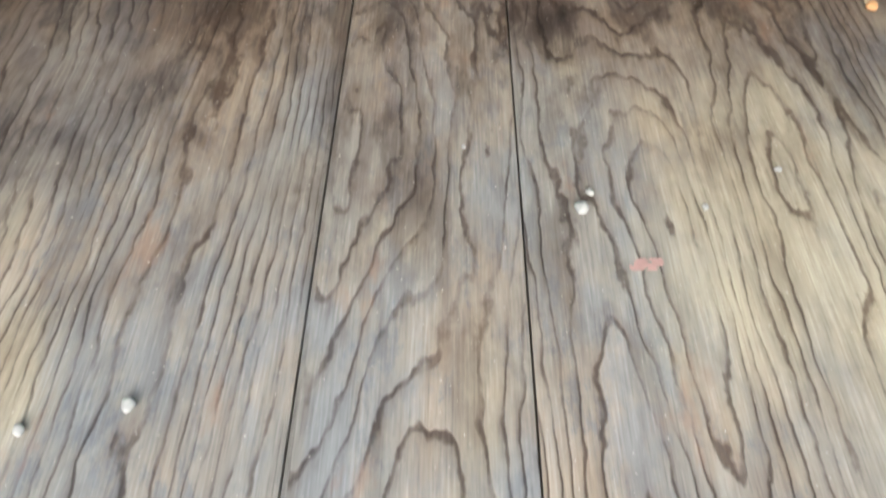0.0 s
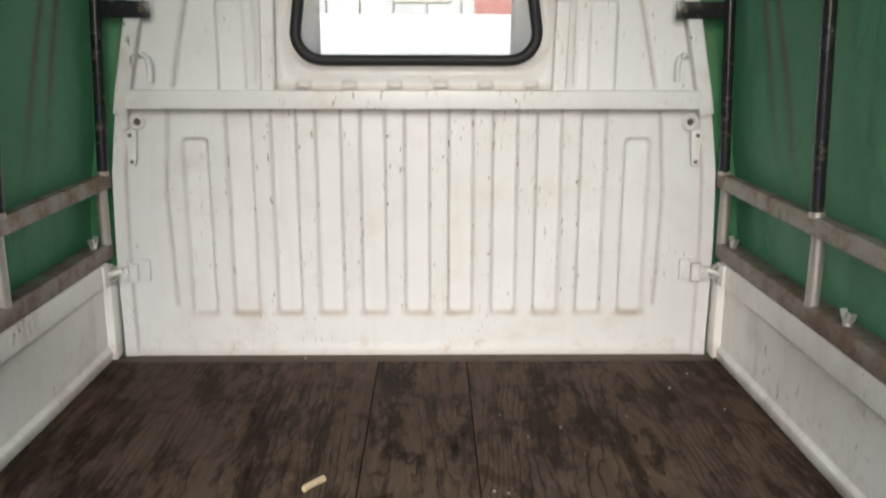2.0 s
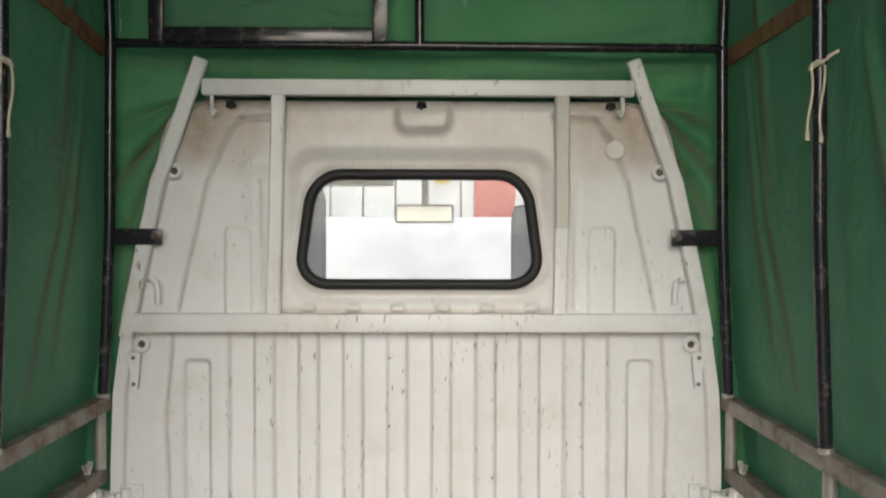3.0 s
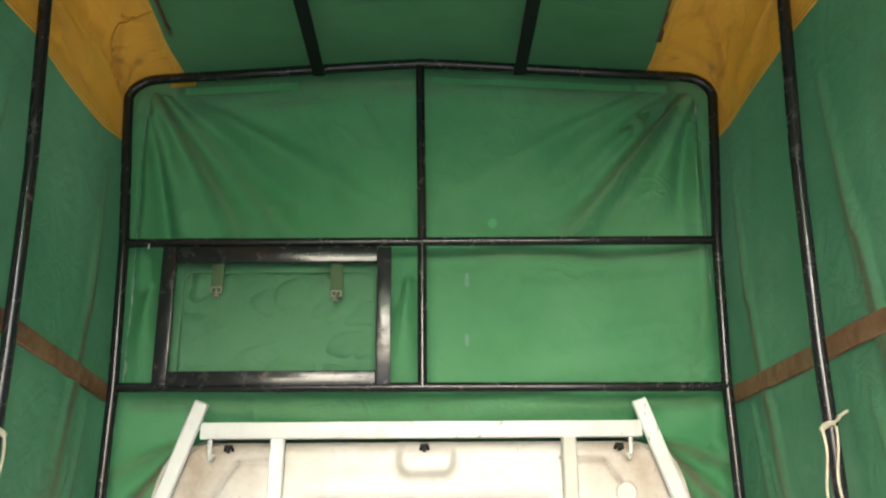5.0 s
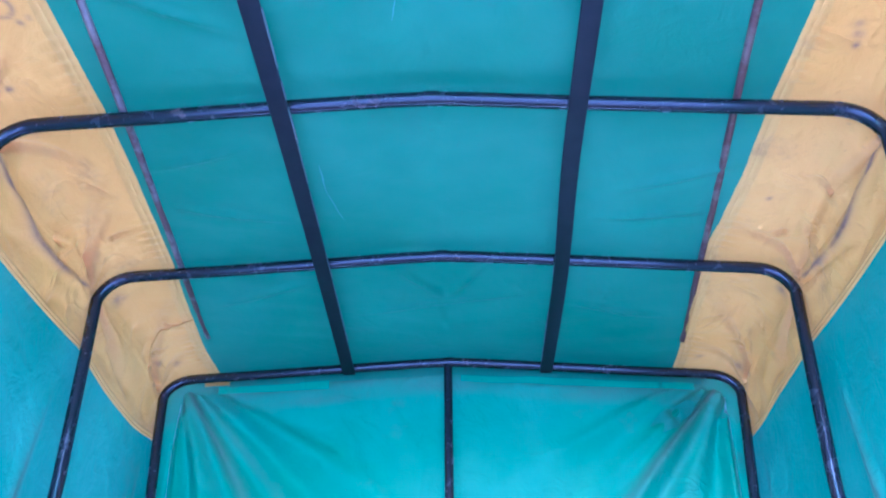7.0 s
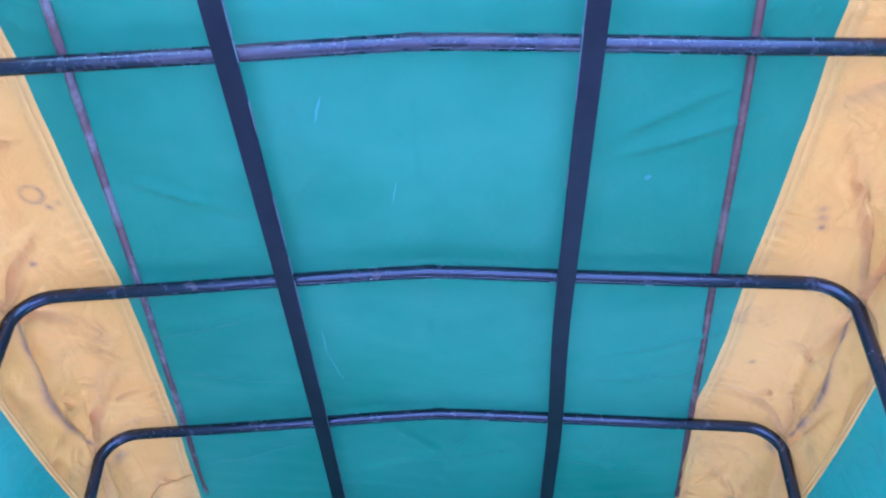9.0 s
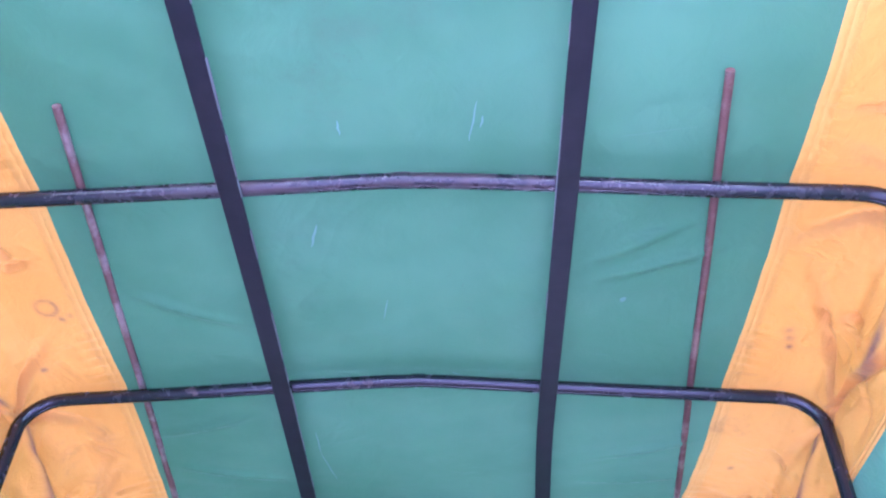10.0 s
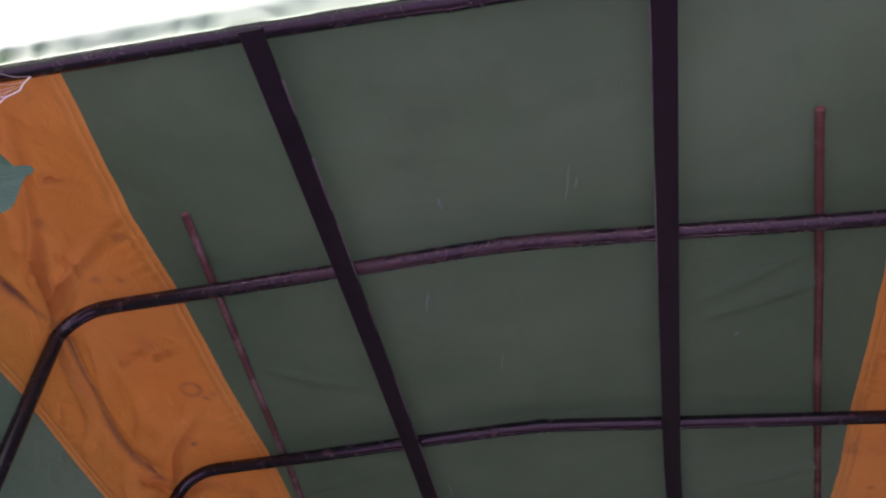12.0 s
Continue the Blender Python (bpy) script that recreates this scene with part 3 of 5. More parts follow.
POCKETS = [-0.49 + 0.0988 * i for i in range(11)]
WIN = (0.004, 0.797, 0.256, 0.125, 0.07)


def relief(x, z):
    """How far the pressed sheet stands back (+) or proud (-)."""
    d = 0.0
    for i, cx in enumerate(POCKETS):
        if abs(x - cx) < 0.06:
            top = 0.508 if i in (0, 10) else 0.60
            sd = ring_box(x, z, cx, (0.094 + top) / 2, 0.0305, (top - 0.094) / 2, 0.016)
            d += 0.0115 * (1 - smooth01(-0.0075, 0.0012, sd))
    for cx in (-0.397, 0.409):
        sd = ring_box(x, z, cx, 0.69, 0.032, 0.115, 0.016)
        d -= 0.0085 * (1 - smooth01(-0.007, 0.001, sd))
    ax = abs(x)
    for a, b in (((0.300, 1.045), (0.395, 1.040)), ((0.395, 1.040), (0.425, 1.00)), ((0.425, 1.00), (0.47, 0.90)), ((0.47, 0.90), (0.531, 0.62)), ((0.545, 0.57), (0.561, 0.38)), ((0.561, 0.38), (0.553, 0.12)), ((0.352, 0.625), (0.352, 0.90))):
        q, t = seg_dist(ax, z, a, b)
        d += 0.0065 * math.exp(-(q / 0.005) ** 2)
    # window bay, its ledge of bumps and the grip above it
    sd = ring_box(x, z, 0.005, 0.80, 0.296, 0.178, 0.06)
    d += 0.013 * (1 - smooth01(-0.035, 0.004, sd))
    sd = ring_box(leant(x, z), z, 0.004, 0.797, 0.275, 0.144, 0.085)
    d -= 0.009 * (1 - smooth01(-0.012, 0.006, sd))
    for i in range(6):
        sd = ring_box(x, z, -0.243 + 0.0995 * i, 0.622, 0.018, 0.010, 0.009)
        d -= 0.007 * (1 - smooth01(-0.008, 0.002, sd))
    sd = ring_box(x, z, 0.012, 1.055, 0.068, 0.050, 0.036)
    d -= 0.016 * (1 - smooth01(-0.020, 0.001, sd)) * smooth01(1.12, 1.04, z)
    # quarter bulges beside the window posts and the plugged hole
    for sx in (-1, 1):
        sd = ring_box(x, z, sx * 0.335, 0.86, 0.052, 0.098, 0.045)
        d -= 0.004 * (1 - smooth01(-0.030, 0.008, sd))
    q = math.hypot(x - 0.437, z - 0.975)
    d -= 0.004 * (1 - smooth01(0.019, 0.023, q))
    w = half_width(z)
    d -= 0.006 * smooth01(w - 0.033, w - 0.027, ax)
    if z > 1.055:
        d += ((z - 1.055) / 0.03) ** 2 * 0.02
    d -= 0.003 * smooth01(0.03, 0.0, z)
    return d + 0.0012 * wob(x, z, 0.5, 5)


def wall_dirt_shade(x, z):
    """Grime that has settled in the seams, and shade painted along the pressed edges."""
    st = 0.0
    for i, cx in enumerate(POCKETS):
        if abs(x - cx) < 0.05 and z < 0.62:
            top = 0.508 if i in (0, 10) else 0.60
            sd = ring_box(x, z, cx, (0.094 + top) / 2, 0.0305, (top - 0.094) / 2, 0.016)
            low = math.exp(-((z - 0.097) / 0.010) ** 2)
            # brown grime in the pocket's lower end; the fainter edge line is painted shade
            st = max(st, (0.17 + 0.8 * low * (0.6 + 0.6 * wob(x * 9, 1, 4))) * math.exp(-((sd + 0.002) / (0.005 + 0.006 * low)) ** 2))
    ax = abs(x)
    for a, b in (((0.300, 1.045), (0.395, 1.040)), ((0.395, 1.040), (0.425, 1.00)), ((0.425, 1.00), (0.47, 0.90)), ((0.47, 0.90), (0.531, 0.62)), ((0.545, 0.57), (0.561, 0.38)), ((0.561, 0.38), (0.553, 0.12))):
        st = max(st, 0.55 * math.exp(-(seg_dist(ax, z, a, b)[0] / 0.004) ** 2))
    w = half_width(z)
    st = max(st, 0.45 * math.exp(-((ax - w + 0.030) / 0.004) ** 2))
    grip = ring_box(x, z, 0.012, 1.055, 0.068, 0.050, 0.036)
    # shade below and beside the raised grip, painted as a dark outline
    st = max(st, 0.75 * math.exp(-((grip - 0.003) / 0.005) ** 2) * smooth01(1.07, 1.03, z))
    # darker lines along the bars, posts, window surround and foot of the wall
    st = max(st, 0.55 * math.exp(-((z - 0.612) / 0.012) ** 2) * (abs(x) < 0.31), 0.45 * math.exp(-((z - 0.566) / 0.008) ** 2), 0.5 * math.exp(-((ax - 0.312) / 0.020) ** 2) * smooth01(0.60, 0.66, z) * (0.6 + 0.5 * wob(x * 20, z * 6, 4)), 0.4 * math.exp(-((ring_box(leant(x, z), z, 0.004, 0.797, 0.275, 0.144, 0.085) - 0.004) / 0.006) ** 2) * (0.6 + 0.6 * wob(x * 8, z * 8, 5)), 0.35 * math.exp(-(z / 0.010) ** 2))
    # brown film high on the panel, under the cab roof and in the window bay
    film = smooth01(0.86, 1.06, z) * (0.50 + 0.34 * wob(x * 5, z * 5, 3))
    if ax > 0.33:
        # the quarters below the roof are brown but for the swell beside each post
        film += 0.28 * smooth01(0.90, 0.985, z) * smooth01(0.33, 0.37, ax) * (0.75 + 0.5 * wob(x * 9, z * 4, 1))
        film += 0.35 * math.exp(-((ax - float(np.interp(z, (0.90, 1.10), (0.505, 0.445)))) / 0.035) ** 2) * smooth01(0.90, 0.97, z)
    film *= smooth01(-0.010, 0.008, min(ring_box(x, z, 0.335, 0.86, 0.052, 0.098, 0.045), ring_box(x, z, -0.335, 0.86, 0.052, 0.098, 0.045)))
    film += 0.25 * smooth01(0.48, 0.36, ax) * smooth01(0.02, -0.02, abs(z - 0.93) - 0.02)
    bay_film = 0.30 * (1 - smooth01(-0.03, 0.01, ring_box(x, z, 0.005, 0.80, 0.296, 0.178, 0.06))) * (0.8 + 0.5 * wob(x * 6, z * 6, 8))
    return max(st, film, bay_film)


cab = thing("truck_cab", (0, 0.5, -0.3), "white pressed-steel rear wall of a small truck cab, chipped and dusty", "truck cab")
wall_us = span(-1, 1, 380)
part("rear_panel", cloth(lambda u, z: (u * half_width(z), relief(u * half_width(z), z), z), lambda u, z: wall_dirt_shade(u * half_width(z), z), wall_us, span(-0.03, 1.084, 230),
                        lambda u, z: ring_box(leant(u * half_width(z), z), z, *WIN) > 0.000), WALL_WHITE, cab)


def round_rect(cx, cz, hx, hz, r, y, n=8, lean=0.0):
    pts = []
    for kx, kz, a0 in ((1, 1, 0), (-1, 1, 90), (-1, -1, 180), (1, -1, 270)):
        for i in range(n + 1):
            a = radians(a0 + 90 * i / n)
            px, pz = cx + kx * (hx - r) + r * math.cos(a), cz + kz * (hz - r) + r * math.sin(a)
            pts.append((px * 1.0 + (cx - px) * lean * (pz - cz), y, pz))
    return pts


gasket = sweep(bmesh.new(), round_rect(0.004, 0.797, 0.253, 0.122, 0.066, -0.002, 10, LEAN), circle(0.0122, 12), closed=True)
part("window_gasket", gasket, RUBBER, cab, "black rubber window gasket")
inner = round_rect(0.004, 0.797, 0.247, 0.117, 0.06, 0.004, 8, LEAN)
gl = bmesh.new()
gl.faces.new([gl.verts.new(p) for p in inner])
bmesh.ops.solidify(gl, geom=gl.faces[:], thickness=0.003)
glass = part("window_pane", gl, GLASS, cab, "clear rear window pane")
glass.visible_shadow = False
plug = one_tube([(0.437, -0.001, 0.975), (0.437, -0.0065, 0.975), (0.437, -0.0075, 0.975)], 0.020, 24)
part("hole_plug", plug, AGED_WHITE, cab, "round white plug in a hole")
for s in (-1, 1):
    # folded corner post beside the wall
    part("corner_post", one_box(*sorted((s * 0.6858, s * 0.734)), -0.0445, 0.012, 0.0, 0.212, 0.006), GATE_WHITE, cab)
    for x, z in ((0.608, 0.543), (0.535, 0.924)):
        eye = bmesh.new()
        sweep(eye, [(s * x + 0.013 * math.cos(a), -0.013, z + 0.013 * math.sin(a)) for a in [2 * math.pi * i / 16 for i in range(16)]], rect(0.010, 0.010, 0.3), closed=True)
        ring = part("eyelet", eye, FRAME_WHITE, cab)
        hole = bmesh.new()
        tube(hole, [(s * x, -0.009, z), (s * x, -0.0105, z)], 0.009, 12)
        part("bolt", hole, DARKSTEEL, ring, "dark recessed bolt")
    part("rope_hook", one_tube([(s * 0.592, -0.006, 0.684), (s * 0.582, -0.022, 0.687), (s * 0.571, -0.024, 0.680), (s * 0.568, -0.024, 0.655), (s * 0.570, -0.02, 0.632)], 0.0065, 10), FRAME_WHITE, cab)
    lever = bmesh.new()
    outline = [(0.598, 0.524), (0.626, 0.526), (0.6315, 0.518), (0.630, 0.504), (0.621, 0.490), (0.619, 0.452), (0.613, 0.444), (0.605, 0.446), (0.603, 0.460), (0.598, 0.510)]
    lever.faces.new([lever.verts.new((s * (x + 0.012), -0.012, z)) for x, z in outline])
    ext = bmesh.ops.extrude_face_region(lever, geom=lever.faces[:])
    bmesh.ops.translate(lever, vec=(0, -0.009, 0), verts=[v for v in ext["geom"] if isinstance(v, bmesh.types.BMVert)])
    bmesh.ops.bevel(lever, geom=lever.edges[:], offset=0.0016, segments=2, profile=0.6, affect="EDGES")
    hook = part("gate_hook", lever, FRAME_WHITE, cab)
    for x, z in ((0.624, 0.514), (0.623, 0.456)):
        part("pin", one_tube([(s * x, -0.019, z), (s * x, -0.0245, z)], 0.0045, 10), SILL, hook, "rusty pivot pin")
    keep = part("hinge_plate", one_box(*sorted((s * 0.607, s * 0.645)), -0.013, -0.004, 0.180, 0.230, 0.003), FRAME_WHITE, cab)
    for z in (0.193, 0.217):
        part("rivet", one_tube([(s * 0.620, -0.012, z), (s * 0.620, -0.017, z)], 0.0055, 10), FRAME_WHITE, keep)
    barrel = bmesh.new()
    tube(barrel, [(s * 0.642, -0.020, 0.183), (s * 0.642, -0.020, 0.224)], 0.012, 12)
    tube(barrel, [(s * 0.662, -0.024, 0.190), (s * 0.662, -0.024, 0.215)], 0.010, 12)
    part("hinge_barrel", barrel, FRAME_WHITE, keep)
    # cab body behind the wall
    part("side_panel", grid(lambda u, v: (s * (half_width(v) - 0.004 + 0.056 * smooth01(0.03, 0.10, u) - 0.05 * u * u), 0.012 + 1.2 * u, v), span(0, 1, 40), span(-0.3, 1.07, 24), lambda u, v: not (0.18 < u < 0.85 and v > 0.55)), FRAME_WHITE, cab)
part("roof", grid(lambda u, v: (u * 0.50, 0.012 + 1.0 * v, 1.062 + 0.02 * (1 - u * u)), span(-1, 1, 10), span(0, 1, 6)), VINYL, cab, "grey cab headliner")
part("roof_skin", grid(lambda u, v: (u * 0.52, 0.014 + 1.0 * v, 1.088 + 0.022 * (1 - u * u) - 0.02 * smooth01(0.9, 1.0, abs(u))), span(-1, 1, 16), span(0, 1, 8)), FRAME_WHITE, cab)
part("windscreen_header", one_box(-0.55, 0.55, 0.88, 0.98, 0.985, 1.07, 0.02), VINYL, cab)
part("dashboard", one_box(-0.62, 0.62, 0.85, 1.25, 0.2, 0.50, 0.04), DASH, cab, "grey plastic dashboard")
part("cab_floor", one_box(-0.66, 0.66, 0.02, 1.25, -0.25, -0.2, 0.01), DASH, cab)
for s in (-1, 1):
    part("windscreen_pillar", one_tube([(s * 0.60, 1.2, 0.5), (s * 0.50, 0.98, 1.06)], 0.03, 10), VINYL, cab)
    seat = thing("car_seat", (s * 0.33, 0.3, -0.2), "blue-grey cloth seat behind the rear window", "car seat", "cab seats")
    back = one_box(s * 0.33 - 0.20, s * 0.33 + 0.20, 0.10, 0.20, -0.15, 0.60, 0.05)
    part("backrest", back, SEAT, seat)
    part("headrest", one_box(s * 0.335 - 0.115, s * 0.335 + 0.115, 0.10, 0.17, 0.55, 0.90 if s < 0 else 0.86, 0.035), SEAT, seat)
    part("cushion", one_box(s * 0.33 - 0.20, s * 0.33 + 0.20, 0.16, 0.62, -0.19, -0.02, 0.05), SEAT, seat)
    visor = thing("sun_visor", (s * 0.24, 0.86, 1.05), "grey folded sun visor under the cab roof", "sun visor", "sun visors")
    part("flap", one_box(s * 0.25 - 0.16, s * 0.25 + 0.16, 0.78, 0.86, 0.955 - 0.02 * (s < 0), 1.04, 0.010), VINYL, visor)
rvm = thing("rear_view_mirror", (0.01, 0.5, 1.05), "rear-view mirror hanging inside the windscreen", "mirror")
tilt = Matrix.Translation((0.01, 0.5, 0.8415)) @ Matrix.Rotation(radians(-1.5), 4, "X")
part("stem", one_tube([(0.01, 0.62, 1.06), (0.01, 0.56, 0.95), (0.01, 0.512, 0.85)], 0.008, 8), DASH, rvm)
part("housing", box(bmesh.new(), -0.083, 0.083, 0.0, 0.022, -0.0265, 0.0265, 0.010, tilt), VINYL, rvm)
part("mirror_face", box(bmesh.new(), -0.077, 0.077, -0.0016, -0.0006, -0.021, 0.021, 0.0, tilt), MIRROR, rvm)

# ---------------------------------------------------------------- guard frame bolted to the cab wall
guard = thing("guard_frame", (0, -0.03, 0.57), "white-painted steel guard frame fixed across the cab's rear wall", "guard frame")
part("lower_bar", one_box(-0.622, 0.622, -0.040, -0.010, 0.572, 0.612, 0.004), FRAME_WHITE, guard)
part("upper_bar", one_box(-0.470, 0.474, -0.034, -0.006, 1.089, 1.124, 0.004), FRAME_WHITE, guard)
for s in (-1, 1):
    leg = [(s * 0.640, -0.018, 0.560), (s * 0.631, -0.020, 0.61), (s * 0.595, -0.022, 0.78), (s * 0.569, -0.022, 0.90), (s * 0.551, -0.024, 0.945), (s * 0.470, -0.030, 1.168)]
    strip = sweep(bmesh.new(), leg, rect(0.016, 0.032, 0.2))
    bmesh.ops.bevel(strip, geom=[e for e in strip.edges if min(v.co.z for v in e.verts) > 1.15], offset=0.0045, segments=3, profile=0.5, affect="EDGES")
    part("outer_leg", strip, FRAME_WHITE, guard)
    part("hook", one_tube([(s * 0.450, -0.02, 1.090), (s * 0.450, -0.02, 1.060), (s * 0.444, -0.03, 1.046), (s * 0.438, -0.035, 1.056)], 0.005, 8), FRAME_WHITE, guard)
part("post", sweep(bmesh.new(), [(-0.316, -0.022, 0.611), (-0.305, -0.020, 1.090)], rect(0.022, 0.030, 0.15)), FRAME_WHITE, guard)
part("post", sweep(bmesh.new(), [(0.314, -0.018, 0.611), (0.318, -0.016, 0.802)], rect(0.016, 0.030, 0.15)), FRAME_WHITE, guard)
part("post", sweep(bmesh.new(), [(0.318, -0.020, 0.800), (0.317, -0.020, 1.090)], rect(0.024, 0.031, 0.15)), GREYSLEEVE, guard, "grey primed upper post")
for x in (-0.41, 0.008, 0.425):
    clip = bmesh.new()
    tube(clip, [(x - 0.008, -0.012, 1.066), (x - 0.006, -0.02, 1.074), (x + 0.006, -0.02, 1.074), (x + 0.008, -0.012, 1.066)], 0.004, 8)
    tube(clip, [(x, -0.018, 1.075), (x, -0.018, 1.06)], 0.004, 8)
    single("roof_clip", clip, RUBBER, "small black clip under the guard frame's upper bar", "clip", "roof clips")

# ---------------------------------------------------------------- canopy bows
SIDE = [(0.686, 0.435), (0.670, 0.80), (0.666, 1.20), (0.671, 1.53), (0.684, 1.80)]


def bow_profile(wide=1.0, off=0.0):
    """Right half from the rail up to the ridge, as (x, z); off: outward offset."""
    pts = [(x + off, z) for x, z in SIDE]
    for i in range(1, 8):
        a = radians(90 * i / 8)
        pts.append((0.620 + (0.070 + off) * math.cos(a), 1.877 + (0.070 + off) * math.sin(a)))
    pts += [(0.61, 1.9485 + off), (0.45, 1.9585 + off), (0.24, 1.973 + off), (0.06, 1.9845 + off), (0.0, 1.9865 + off)]
    return [(x * (1 + (wide - 1) * smooth01(1.3, 1.85, z)), z) for x, z in pts]


def full_profile(wide=1.0, off=0.0):
    half = bow_profile(wide, off)
    return [(-x, z) for x, z in half] + [(x, z) for x, z in half[-2::-1]]


def level(x, z, y):
    """The last bow is bent flatter than the others."""
    k = smooth01(-1.45, -1.80, y) * smooth01(1.90, 1.94, z)
    return z + k * (0.0215 - 0.0405 * (1 - min(1.0, abs(x) / 0.61)) - 0.0005)


def canopy_bow(i, y):
    bow = thing("canopy_bow", (0, y, 0.435), ("black-painted tubular canopy bow standing at the cab wall" if i == 0 else "black-painted tubular canopy bow, scuffed along its top"), "canopy bow", "canopy bows")
    half = bow_profile(1.018 if i == 0 else 1.0)
    if i == 0:
        half = [(x, z - 0.006 * smooth01(1.90, 1.95, z)) for x, z in half]
    for s in (-1, 1):
        pts = [(s * x, y + 0.004 * wob(s * x, z, i, 2), level(x, z, y)) for x, z in half]
        part("half_hoop", one_tube(pts, 0.0118, 14), BLACK, bow)
    zt = level(0, half[-1][1], y)
    part("ridge_weld", one_tube([(-0.012, y, zt), (-0.005, y, zt + 0.0004), (0.005, y, zt + 0.0004), (0.012, y, zt)], 0.0125, 14), BLACK, bow)
    return bow


bows = [canopy_bow(i, y) for i, y in enumerate(BOWS)]
front = bows[0]
part("upper_crossbar", one_tube([(-0.672, -0.03, 1.527), (0.676, -0.03, 1.527)], 0.0105, 12), BLACK, front)
part("lower_crossbar", one_tube([(-0.668, -0.03, 1.200), (0.668, -0.03, 1.194)], 0.0105, 12), BLACK, front)
part("paint_drip", one_tube([(-0.613, -0.043, 1.521), (-0.613, -0.044, 1.514), (-0.613, -0.044, 1.509)], 0.0016, 8), FRAME_WHITE, front, "small drip of white paint")
part("centre_post", one_tube([(0.004, -0.03, 1.195), (0.003, -0.03, 1.532), (-0.002, -0.03, 1.985)], 0.0105, 12), BLACK, front)
for s in (-1, 1):
    br = part("cab_bracket", one_box(*sorted((s * 0.556, s * 0.668)), -0.036, -0.030, 0.762, 0.798, 0.002), BLACK, front, "flat black bracket bolted to the cab wall")
    part("bolt", one_tube([(s * 0.572, -0.030, 0.780), (s * 0.572, -0.041, 0.780)], 0.007, 6), DARKSTEEL, br)

# flat bars under the bows
def bar_x(x, y):
    """The flat bars are bent a little sideways."""
    bend = 0.011 * math.sin(math.pi * min(1.0, max(0.0, -y / 2.2))) if x < 0 else 0.0035 * -y - 0.014 * smooth01(-0.4, -0.9, y)
    return x + bend


for x in (-0.248, 0.240):
    bar = bmesh.new()
    pts = [(bar_x(x, y) + 0.001 * wob(y, x, 0, 3), y, 1.9565) for y in span(-1.825, -0.02, 24)]
    sweep(bar, pts, rect(0.030, 0.005, 0.15))
    strap = thing("roof_bar", (x, -0.92, 1.9565), "flat black steel bar running under the canopy bows", "steel bar", "roof bars")
    part("bar", bar, FLATBLACK, strap, smooth=False)
    inner = 1 if x < 0 else -1
    r = random.Random(5 + inner)
    y = -0.08
    while y > -1.75:
        ln = 0.02 + 0.10 * r.random()
        if r.random() < (0.75 if x < 0 else 0.45):
            part("chipped_edge", one_box(*sorted((bar_x(x, y) + inner * 0.0142, bar_x(x, y) + inner * (0.0160 + 0.001 * r.random()))), y - ln, y, 1.9545, 1.9580), BARCHIP, strap, smooth=False)
        y -= ln + 0.03 * r.random()
# loose rusty rods lying on the bows
for a, b in (((-0.560, -0.187), (-0.443, -1.553)), ((0.552, -0.144), (0.422, -1.591))):
    rod = one_tube([(a[0] + (b[0] - a[0]) * k + 0.003 * wob(k, a[0], 0, 4), a[1] + (b[1] - a[1]) * k, 1.975) for k in span(0, 1, 48)], 0.0062, 10)
    single("steel_rod", rod, FLAKED if a[0] < 0 else RUST, "thin rusty steel rod with flaking pale paint, loose on the bows" if a[0] < 0 else "thin rust-red steel rod lying loose on the canopy bows", "steel rod", "loose rods")

# ---------------------------------------------------------------- canvas cover
OUT = [(0.752, 0.16), (0.748, 0.25), (0.738, 0.36), (0.716, 0.50), (0.700, 0.66)] + [(x, z + 0.0125 * smooth01(1.91, 1.955, z)) for x, z in bow_profile(1.0, 0.0165)[1:]]
OUT = [(x + 0.010 * (1 - smooth01(1.55, 1.80, z)) * smooth01(0.5, 0.7, z), z) for x, z in OUT]
CUM = [0.0]
for p, q in zip(OUT, OUT[1:]):
    CUM.append(CUM[-1] + math.hypot(q[0] - p[0], q[1] - p[1]))
S_TOP = CUM[-1]


def at_s(s):
    return float(np.interp(s, CUM, [p[0] for p in OUT])), float(np.interp(s, CUM, [p[1] for p in OUT]))


def s_of_z(z):
    return float(np.interp(z, [p[1] for p in OUT], CUM))


def s_of_x(x):
    ss = span(s_of_z(1.9), S_TOP, 400)
    return min(ss, key=lambda v: abs(at_s(v)[0] - x))


S_SEAM = s_of_z(1.787)


def near_bow(y):
    d = min(abs(y - b) for b in BOWS)
    return smooth01(0.015, 0.13, d)


def bay(y):
    """0 at a bow, 1 halfway to the next."""
    for a, b in zip(BOWS, BOWS[1:]):
        if b <= y <= a:
            return math.sin(math.pi * (a - y) / (a - b))
    return 0.0


def s_seam(side, y):
    """Where a side panel meets the shoulder; it sags between the bows."""
    return S_SEAM - bay(y) * (0.026 if side < 0 and y > BOWS[1] else 0.007)


def s_roof(side, y):
    """Where the roof panel meets a shoulder; the cloth is sewn a little askew."""
    k = smooth01(-0.1, -0.9, y)
    if side > 0:
        return S_TOP - float(np.interp(-y, (0.03, 0.28, 0.55, 0.76, 1.02, 1.30, 1.80), (0.550, 0.537, 0.526, 0.536, 0.539, 0.541, 0.548)))
    return S_TOP - (0.576 - 0.048 * k - 0.005 * smooth01(-0.9, -1.3, y))


S_EDGE = s_of_z(1.905)
BAYS = list(zip(BOWS, BOWS[1:]))


